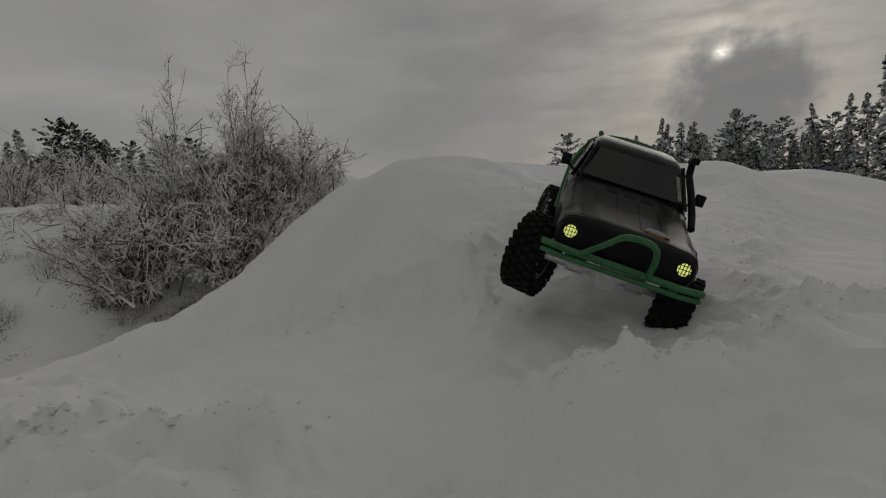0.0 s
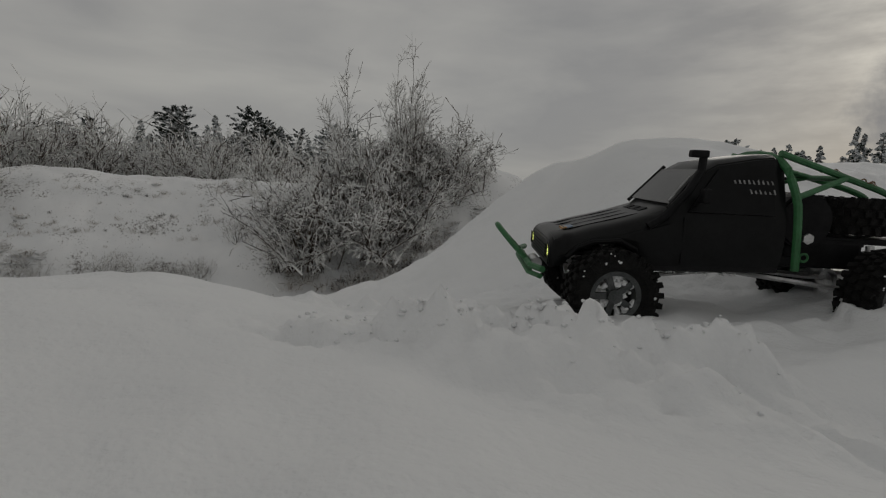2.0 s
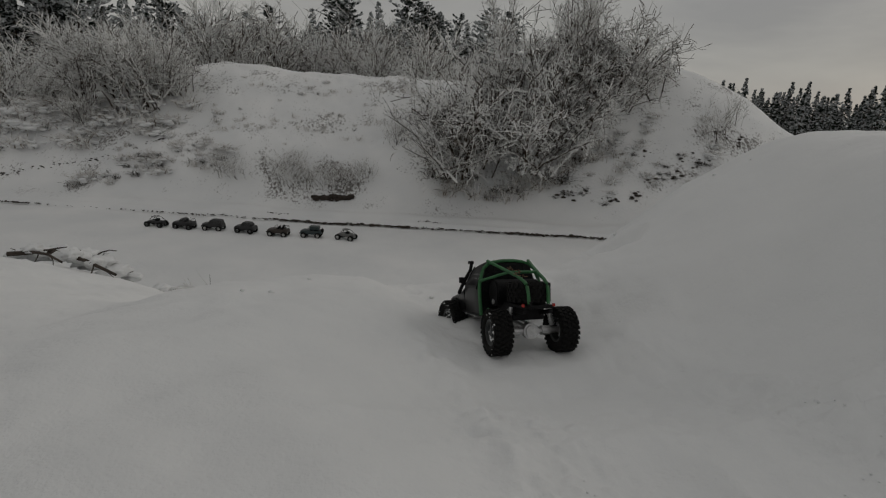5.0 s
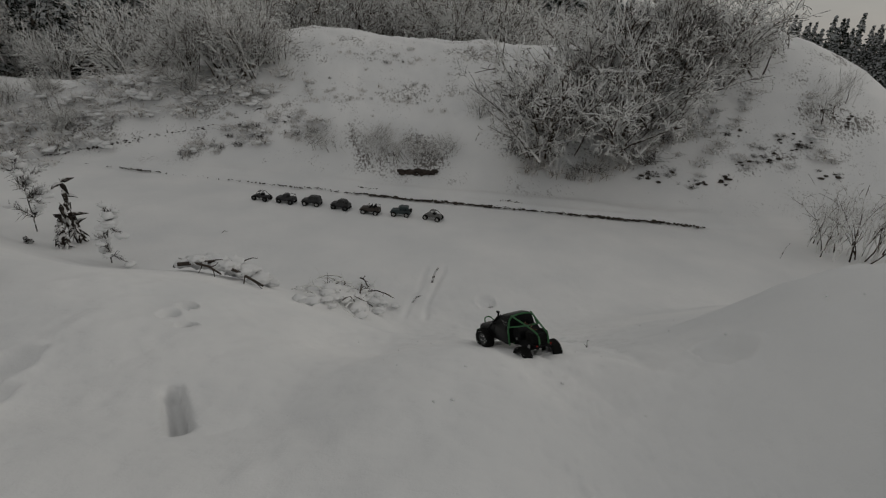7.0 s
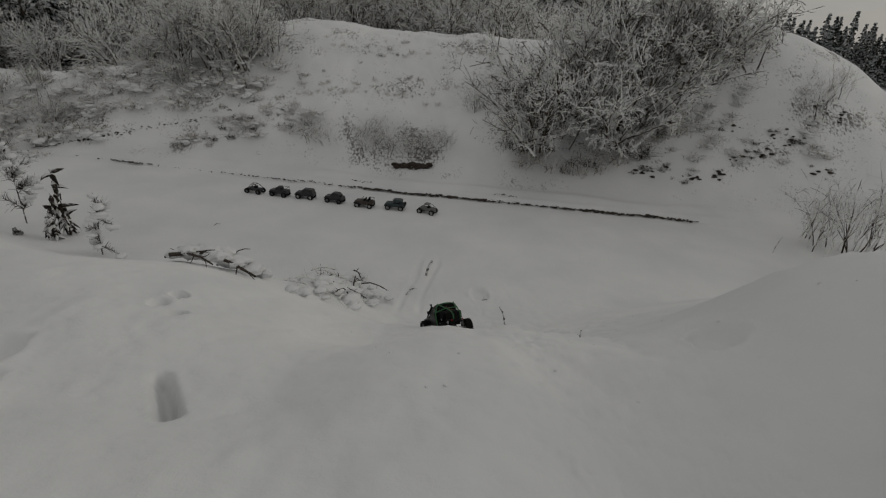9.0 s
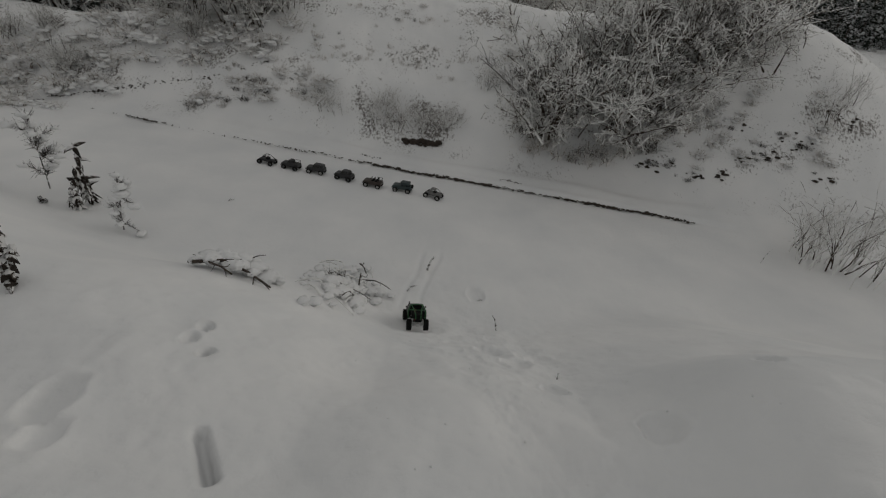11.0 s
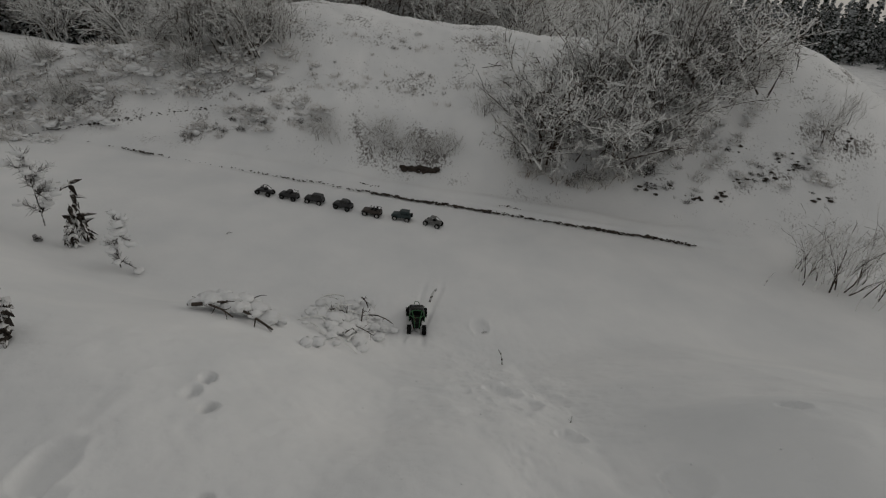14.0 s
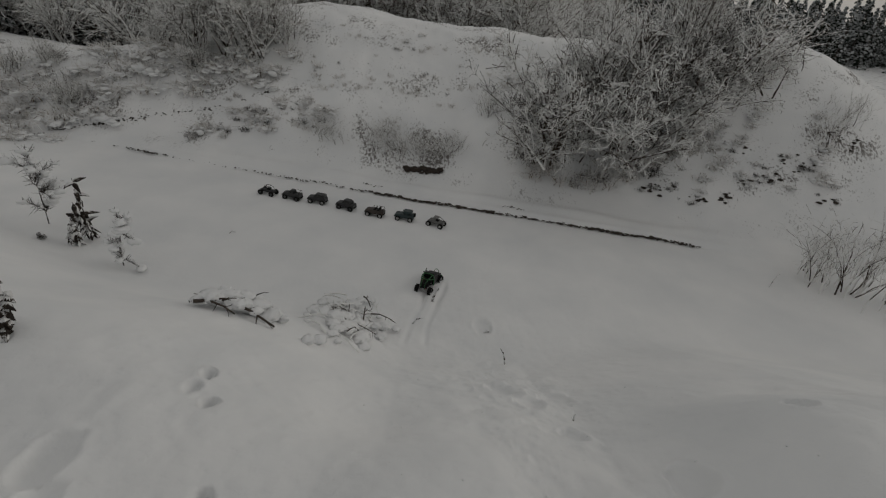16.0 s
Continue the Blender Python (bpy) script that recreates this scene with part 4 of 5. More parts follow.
def yard_ledge():
    rs = np.random.RandomState(3)
    spots = []
    x = -8.2
    while x < 5.3:
        gap = vnoise(np.array([x * 0.9]), np.array([3.3]))[0]
        dens = 0.45 + 0.9 * gap + 0.5 * step(-5.5, -1.0, x)
        if rs.rand() < dens:
            y = float(ditch(np.array([x]))[0]) + 0.05 * vnoise(np.array([x * 2.3]), np.array([6.1]))[0] + rs.uniform(-0.035, 0.05)
            spots.append((x, y, ground_z(x, y - 0.02) + 0.028 + 0.012 * step(-0.5, -3.0, x), rs.uniform(0.014, 0.050) * (0.72 + 0.35 * step(-4.5, 1.0, x)) * (0.72 + 0.5 * gap)))
        x += rs.uniform(0.008, 0.035)
    for a, b in zip(((-10.2, 10.3), (-9.36, 11.05), (-8.33, 11.41), (-7.57, 11.58)), ((-9.36, 11.05), (-8.33, 11.41), (-7.57, 11.58), (-4.5, 12.36))):
        for _ in range(44):
            t = rs.rand()
            x, y = a[0] + t * (b[0] - a[0]), a[1] + t * (b[1] - a[1]) + rs.normal() * 0.03
            spots.append((x, y, ground_z(x, y) + 0.005, rs.uniform(0.012, 0.03)))
    # broken second line on the berm behind the ledge
    x = -6.0
    while x < 4.6:
        if vnoise(np.array([x * 1.3]), np.array([8.8]))[0] > 0.24:
            y = float(ditch(np.array([x]))[0]) + 0.24 + rs.normal() * 0.03
            spots.append((x, y, ground_z(x, y) + 0.004, rs.uniform(0.012, 0.028)))
        x += rs.uniform(0.02, 0.07)
    tagged(joined_lumps("soil_edge", spots, SOIL, 4, flat=0.45), "dark soil showing along the snowy ledge of the yard", "soil", kind="stuff")
    # dark lumps stand in for the shade of the black hollow under the scrub
    sp = [(rs.normal(-0.42, 0.26), 10.5 + rs.normal() * 0.04, 0.18 + rs.uniform(0, 0.1), rs.uniform(0.04, 0.09)) for _ in range(40)]
    sp = [(x, y, ground_z(x, y) + 0.02, r) for x, y, z, r in sp]
    tagged(joined_lumps("shade_lumps", sp, SOIL, 5), "dark lumps standing in for the shaded hollow under the frosted scrub", "soil", kind="stuff")
    sp = []
    for c in range(12):
        cx, cy = ((4.64, 10.09), (5.0, 10.03), (5.55, 9.82), (6.14, 9.87), (7.77, 10.25), (7.5, 10.46), (6.53, 10.66), (6.62, 10.12), (7.07, 10.1), (8.16, 9.7), (8.55, 10.8), (8.9, 10.7))[c]
        for _ in range(rs.randint(4, 10)):
            x, y = cx + rs.normal() * 0.12, cy + rs.normal() * 0.06
            sp.append((x, y, ground_z(x, y), rs.uniform(0.025, 0.065)))
    tagged(joined_lumps("leaf_litter", sp, SOIL, 6, flat=0.4), "dark dead leaves showing on the snowy bank", "leaves", kind="stuff")


yard_ledge()
grasses()
tussocks()


def stick_mesh(points, r, rs, forks=0):
    p = np.array([points], float)
    k = p.shape[1]
    rr = np.full((1, k), r) * np.linspace(1, 0.55, k)
    v, f = tube_arrays(p, rr, 6)
    if forks:
        p1, r1 = grow(rs, p, rr, forks, 0.2, 0.95, 0.35 * np.linalg.norm(p[0, -1] - p[0, 0]), 0.6, 0.2, 0.5)
        v1, f1 = tube_arrays(p1, r1, 4)
        v, f = np.concatenate([v, v1]), np.concatenate([f, f1 + len(v)])
    return v, f


def on_ground(x, y, dz=0.0):
    return (x, y, ground_z(x, y) + dz)


def wood_and_brush():
    rs = np.random.RandomState(14)
    # fallen limbs under snow
    cx, cy = -2.05, 3.75
    e = thing("fallen_branches", pose(cx, cy, ground_z(cx, cy)), "pile of fallen broken branches half buried in snow", "branches")
    zc = ground_z(cx, cy)
    limbs = [[(-0.42, 0.16, 0.10), (-0.15, 0.24, 0.17), (0.20, 0.20, 0.12), (0.55, 0.20, 0.08)], [(-0.45, -0.10, 0.02), (-0.10, -0.02, 0.08), (0.25, -0.10, 0.06), (0.58, -0.22, 0.02)], [(-0.55, -0.02, 0.0), (-0.30, -0.08, 0.05), (-0.05, -0.16, 0.04), (0.1, -0.2, 0.0)], [(-0.30, 0.22, 0.10), (-0.42, 0.08, 0.06), (-0.5, -0.06, 0.0)], [(-0.1, 0.05, 0.09), (0.1, 0.0, 0.09), (0.3, -0.02, 0.07)]]
    for i, l in enumerate(limbs):
        l = [(x * 0.82, y, z + 0.05 + ground_z(cx + x, cy + y) - zc) for x, y, z in l]
        array_mesh("branch", *stick_mesh(l, 0.020 if i < 2 else 0.015, rs, 3), WOOD, e)
    sp = [(x * 0.85, y, ground_z(cx + x, cy + y) - zc + z + 0.03, r * 0.9) for x, y, z, r in [(0.05, 0.18, 0.16, 0.10), (-0.2, 0.2, 0.17, 0.09), (0.3, 0.17, 0.12, 0.08), (-0.1, 0.12, 0.12, 0.14), (0.2, 0.08, 0.08, 0.13), (-0.3, 0.09, 0.08, 0.12), (0.42, 0.02, 0.06, 0.11), (0.0, -0.03, 0.08, 0.10), (0.35, 0.16, 0.07, 0.09), (-0.2, 0.0, 0.09, 0.09), (0.12, 0.0, 0.09, 0.10), (0.5, 0.14, 0.06, 0.08), (-0.42, 0.0, 0.05, 0.08), (0.1, -0.06, 0.10, 0.08), (-0.25, -0.04, 0.10, 0.08), (0.3, -0.08, 0.09, 0.07), (0.15, 0.26, 0.13, 0.09), (-0.35, 0.2, 0.12, 0.08)]]
    cap = tagged(joined_lumps("snow_cap", sp, SNOW, 8, 3, 0.45), kind="stuff")
    cap.parent = e
    # brush heap
    cx, cy = -1.06, 4.64
    zc = ground_z(cx, cy)
    e = thing("brush_heap", pose(cx, cy, zc), "flat heap of small twiggy brush with snow lying on it", "branches")
    for i in range(34):
        x, y = rs.normal() * 0.20, rs.normal() * 0.34
        a, L = rs.uniform(0, 6.28), rs.uniform(0.15, 0.45)
        pts = [(x + math.cos(a) * L * t, y + math.sin(a) * L * t, 0.04 + 0.08 * rs.rand() + 0.05 * math.sin(3 * t) + ground_z(cx + x + math.cos(a) * L * t, cy + y + math.sin(a) * L * t) - zc) for t in (0, 0.35, 0.7, 1)]
        pts = [(a_, b_, c_ * 0.75) for a_, b_, c_ in pts]
        array_mesh("twig", *stick_mesh(pts, rs.uniform(0.006, 0.013), rs, 3), (WOOD, FROST_TWIG, FROST_FINE)[i % 3], e)
    sp = [(x, y, ground_z(cx + x, cy + y) - zc + 0.05, r) for x, y, r in [(rs.normal() * 0.24, rs.normal() * 0.36, rs.uniform(0.04, 0.12)) for _ in range(60)]]
    cap = tagged(joined_lumps("snow_cap", sp, SNOW, 9, 3, 0.28), kind="stuff")
    cap.parent = e
    # lone sticks
    for x, y, h, a, r, lab in [(0.01, 5.80, 0.24, 70, 0.022, "short dark forked stump standing in the snow"), (1.00, 4.45, 0.24, 112, 0.012, "thin bare stick leaning out of the snow"), (1.22, 2.5, 0.06, 85, 0.007, "short twig standing in the trench"), (-0.25, 5.2, 0.16, 40, 0.012, "dark broken stick beside the wheel marks"), (0.76, 5.22, 0.12, 8, 0.014, "short dark twig lying in the snow"), (-3.6, 7.2, 0.12, 15, 0.008, "thin twig lying on the yard"), (6.0, 7.3, 0.3, 70, 0.007, "thin bare stem standing in the snow")]:
        z = ground_z(x, y) - 0.02
        c, s = math.cos(radians(a)), math.sin(radians(a))
        pts = [(0, 0, 0), (0.3 * h * c, 0.05 * h, 0.4 * h * s + 0.02), (0.55 * h * c, 0.02, 0.7 * h * s + 0.03), (h * c, 0.1 * h, h * s + 0.02)]
        o = array_mesh("stick", *stick_mesh(pts, r, rs, 2), DARK_WEED)
        o.matrix_world = pose(x, y, z)
        tagged(o, lab, "stick", "loose sticks")


wood_and_brush()


def weed(rs, x, y, h, kind, label):
    """A dead stalk with hanging curled leaves, or a small snowy pine."""
    z = ground_z(x, y) - 0.02
    e = thing("dead_weed" if kind != "pine" else "young_pine", pose(x, y, z, 0, 0, rs.uniform(0, 360)), label, "plant")
    s = np.linspace(0, 1, 6)
    n = 2 if kind == "stalk" else 1
    p = np.zeros((n, 6, 3))
    for k in range(n):
        p[k] = np.c_[(k * 0.09) + 0.06 * s**2 * rs.normal(), 0.06 * s**2 * rs.normal(), h * s * (1 - 0.3 * k)]
    array_mesh("stalk", *tube_arrays(p, np.full((n, 6), 0.010) * (1 - 0.5 * s), 5), DARK_WEED, e)
    if kind == "pine":
        q, r = grow(rs, p, np.full((n, 6), 0.01), 16, 0.15, 1.0, h * 0.33, 0.6, 0.2, 0.8)
        q2, r2 = grow(rs, q, r, 40, 0.2, 1.0, h * 0.13, 0.55, 0.25, 0.5, k=3)
        array_mesh("branch_frame", *tube_arrays(q, r, 4), BARK, e)["kind"] = "stuff"
        array_mesh("needle_mass", *tube_arrays(q2, r2 * 1.6, 3), DARK_WEED, e)
        sp = [(*(q[i, 3] - np.array([0, 0, 0.01])), rs.uniform(0.05, 0.11)) for i in range(0, 16)]
        cap = tagged(joined_lumps("snow_cap", sp, SNOW, rs.randint(999), 2, 0.5), kind="stuff")
        cap.parent = e
    else:
        q, r = grow(rs, p, np.full((n, 6), 0.014), 30, 0.2, 1.0, h * 0.20, 0.55, -0.9, 1.1)
        array_mesh("leaf_mass", *tube_arrays(q, r * np.array([0.8, 3.0, 2.6, 0.7]), 4), DARK_WEED, e, "dark curled hanging leaves")["kind"] = "stuff"


def weeds():
    rs = np.random.RandomState(6)
    weed(rs, -6.42, 6.88, 1.2, "pine", "young pine weighed down by clumps of snow")
    weed(rs, -5.65, 6.3, 0.55, "stalk", "dark dead stalks with curled hanging leaves")
    weed(rs, -5.52, 6.55, 1.05, "stalk", "tall dead stalk with dark curled leaves")
    weed(rs, -4.6, 5.85, 0.72, "pine", "small snow-covered pine seedling at the yard's edge")
    weed(rs, -3.33, 2.54, 0.50, "stalk", "dark withered weed with drooping leaves on the slope")
    weed(rs, -6.1, 6.25, 0.12, "stalk", "short dark stalks just clear of the snow")


weeds()


def clods():
    rs = np.random.RandomState(33)
    sp = []
    for a, b in zip(RUT[1:9], RUT[2:10]):
        d = b[:2] - a[:2]
        nn = int(np.linalg.norm(d) * 140) + 4
        for _ in range(nn):
            t, sd = rs.rand(), rs.choice([-1, 1])
            off = rs.normal(0.27, 0.05) * sd
            nv = np.array([-d[1], d[0]]) / (np.linalg.norm(d) + 1e-9)
            x, y = a[:2] + d * t + nv * off
            if min(np.hypot(x - r[1], y - r[2]) for r in TRUCK[:9]) < 0.19:
                continue
            r = min(abs(rs.normal(0, 0.0014)) + 0.0008, 0.0032)
            sp.append((x, y, ground_z(x, y) + r * 0.35, r))
    for _ in range(60):
        t = rs.rand()
        x, y = 0.60 + 0.46 * t + rs.normal() * 0.028, -0.39 - 0.19 * t + rs.normal() * 0.028
        r = min(abs(rs.normal(0, 0.0014)) + 0.0008, 0.003)
        sp.append((x, y, ground_z(x, y) + r * 0.5, r))
    # broken lumps of crust along the pushed-up ridges
    for ridge, many in zip(RIDGES, (130, 130)):
        for _ in range(many):
            k = rs.randint(len(ridge) - 1)
            x, y = ridge[k][:2] + (ridge[k + 1] - ridge[k])[:2] * rs.rand() + rs.normal(size=2) * 0.020
            r = min(abs(rs.normal(0, 0.0011)) + 0.0008, 0.0030)
            sp.append((x, y, ground_z(x, y) + r * 0.25, r))
    for _ in range(60):
        x, y = rs.uniform(-0.6, 2.6), rs.uniform(0.8, 4.5)
        r = min(abs(rs.normal(0, 0.004)) + 0.002, 0.010)
        sp.append((x, y, ground_z(x, y) + r * 0.2, r))
    tagged(joined_lumps("snow_crumbs", sp, SNOW, 34, 2, 0.8), "loose crumbs of snow thrown up beside the trench", "snow", kind="stuff")


clods()


# ---- radio-controlled vehicles ----
def spin_profile(profile, seg, axis_y=True):
    """Lathe round the y axis: profile of (radius, y)."""
    bm = bmesh.new()
    rings = []
    for i in range(seg):
        a = 2 * math.pi * i / seg
        rings.append([bm.verts.new((r * math.cos(a), y, r * math.sin(a))) for r, y in profile])
    for i in range(seg):
        p, q = rings[i], rings[(i + 1) % seg]
        for j in range(len(profile) - 1):
            bm.faces.new((p[j], q[j], q[j + 1], p[j + 1]))
    bmesh.ops.recalc_face_normals(bm, faces=bm.faces)
    return bm


def tyre_profile(r, w):
    h, ri = w / 2, r * 0.56
    return [(ri, -h * 0.75), (r * 0.68, -h * 0.98), (r * 0.84, -h), (r * 0.93, -h * 0.8), (r * 0.95, 0), (r * 0.93, h * 0.8), (r * 0.84, h), (r * 0.68, h * 0.98), (ri, h * 0.75), (ri, -h * 0.75)]


BLOCK_MESHES = {}


def tread_blocks(parent, r, w, lugs):
    """Rubber blocks in four rows and on both shoulders, each an object on a shared mesh."""
    h = w / 2
    rows = [(-h * 0.72, 0.25, 1.0, 0.0), (-h * 0.22, -0.2, 0.8, 0.5), (h * 0.22, 0.2, 0.8, 0.0), (h * 0.72, -0.25, 1.0, 0.5)]
    for row, (y0, tw, ln, ph) in enumerate(rows + [(-h * 0.99, 0, 0, 0.25), (h * 0.99, 0, 0, 0.25)]):
        key = (round(r, 4), round(w, 4), row)
        if key not in BLOCK_MESHES:
            bm = bmesh.new()
            size = (r * 0.10, w * 0.22 * ln, 2 * math.pi * r / lugs * 0.50, 1) if row < 4 else (r * 0.15, w * 0.06, r * 0.08, 1)
            bmesh.ops.create_cube(bm, size=1.0, matrix=Matrix.Diagonal(size))
            me = bpy.data.meshes.new("tread_block")
            bm.to_mesh(me)
            bm.free()
            me.materials.append(RUBBER)
            BLOCK_MESHES[key] = me
        for i in range(lugs):
            a = 2 * math.pi * (i + ph) / lugs
            o = new("tread_block", BLOCK_MESHES[key])
            o.parent = parent
            o.matrix_basis = Matrix.Rotation(-a, 4, "Y") @ Matrix.Translation((r * (0.965 if row < 4 else 0.86), y0, 0)) @ Matrix.Rotation(tw, 4, "X")


def make_tyre(r, w, lugs, seed):
    h = w / 2
    blocks = []
    for i in range(lugs):
        for row, (y0, tw, ln) in enumerate([(-h * 0.72, 0.25, 1.0), (-h * 0.22, -0.2, 0.8), (h * 0.22, 0.2, 0.8), (h * 0.72, -0.25, 1.0)]):
            a = 2 * math.pi * (i + 0.5 * (row % 2)) / lugs
            m = Matrix.Rotation(-a, 4, "Y") @ Matrix.Translation((r * 0.965, y0, 0)) @ Matrix.Rotation(tw, 4, "X")
            b = bmesh.new()
            bmesh.ops.create_cube(b, size=1.0, matrix=m @ Matrix.Diagonal((r * 0.13, w * 0.27 * ln, 2 * math.pi * r / lugs * 0.55, 1)))
            blocks.append(b)
    return merged(spin_profile(tyre_profile(r, w), 40), *blocks)


def wheel(parent, x, y, z, r, w, side, seed, rim_material, ring=None, lugs=22, snowy=True):
    """A wheel whose space has its axle along y."""
    e = new("wheel")
    e.parent = parent
    e.location = (x, y, z)
    e.empty_display_size = 0.02
    if snowy:
        creased(part("tyre", spin_profile(tyre_profile(r, w), 40), RUBBER, e, "knobbly black off-road tyre"))
        tread_blocks(e, r, w, lugs + 4)
    else:
        part("tyre", make_tyre(r, w, lugs, seed), RUBBER, e, "knobbly black off-road tyre")
    o = side * w * 0.30
    R0 = r * 0.57
    rim = [spin_profile([(R0 * 0.80, -w * 0.34), (R0, -w * 0.37), (R0 * 1.02, 0), (R0, w * 0.37), (R0 * 0.80, w * 0.34), (R0 * 0.86, 0), (R0 * 0.80, -w * 0.34)], 32), cyl((0, o * 0.7, 0), (0, 1, 0), R0 * 0.28, w * 0.3, 12)]
    for i in range(5):
        a = 2 * math.pi * i / 5
        m = Matrix.Rotation(a, 4, "Y") @ Matrix.Translation((R0 * 0.55, o * 0.7, 0))
        b = bmesh.new()
        bmesh.ops.create_cube(b, size=1.0, matrix=m @ Matrix.Diagonal((R0 * 0.65, w * 0.14, R0 * 0.24, 1)))
        rim.append(b)
    creased(part("rim", merged(*rim), rim_material, e))
    if ring:
        part("beadlock_ring", spin_profile([(R0 * 0.86, o * 1.22), (R0 * 1.04, o * 1.22), (R0 * 1.04, o * 1.30), (R0 * 0.86, o * 1.30), (R0 * 0.86, o * 1.22)], 32), ring, e)
    if snowy:
        rs = np.random.RandomState(seed)
        sp = []
        for _ in range(70):
            a, q = rs.uniform(0, 6.28), R0 * rs.uniform(0.30, 0.84)
            sp.append((q * math.cos(a), o * rs.uniform(0.2, 0.75), q * math.sin(a), R0 * rs.uniform(0.05, 0.15)))
        for _ in range(30):
            a, q = rs.uniform(0, 6.28), r * rs.uniform(0.70, 0.98)
            sp.append((q * math.cos(a), rs.choice([-0.5, 0.5, 0.5 * side, rs.uniform(-0.5, 0.5)]) * w, q * math.sin(a), r * rs.uniform(0.012, 0.040)))
        c = tagged(joined_lumps("packed_snow", sp, SNOW, seed, 2, 0.9), kind="stuff")
        c.parent = e
    return e


def loft(stations, bevel=0.0):
    """Body shell from cross-sections: x, z_low, z_belt, z_top, w_low, w_belt, w_top."""
    bm = bmesh.new()
    rows = []
    for x, zl, zb, zt, wl, wb, wt in stations:
        ring = [(wl, zl), (wb, zl + (zb - zl) * 0.5), (wb * 0.99, zb), (wt, zt - 0.006), (wt * 0.86, zt), (wt * 0.4, zt + 0.0015)]
        pts = ring + [(-a, b) for a, b in ring[::-1]]
        rows.append([bm.verts.new((x, y, z)) for y, z in pts])
    k = len(rows[0])
    for p, q in zip(rows, rows[1:]):
        for i in range(k):
            bm.faces.new((p[i], p[(i + 1) % k], q[(i + 1) % k], q[i]))
    bm.faces.new(rows[0][::-1])
    bm.faces.new(rows[-1])
    bmesh.ops.recalc_face_normals(bm, faces=bm.faces)
    if bevel:
        es = [e for e in bm.edges if len(e.link_faces) == 2 and e.calc_face_angle() > 0.5]
        bmesh.ops.bevel(bm, geom=es, offset=bevel, segments=2, affect="EDGES", clamp_overlap=True)
    return bm


def spring(center, top, r, turns, wire):
    a, b = Vector(center), Vector(top)
    ax = (b - a).normalized()
    u = ax.orthogonal().normalized()
    v = ax.cross(u)
    return tube([tuple(a.lerp(b, i / (turns * 8)) + r * (math.cos(i * math.pi / 4) * u + math.sin(i * math.pi / 4) * v)) for i in range(turns * 8 + 1)], wire, 4)


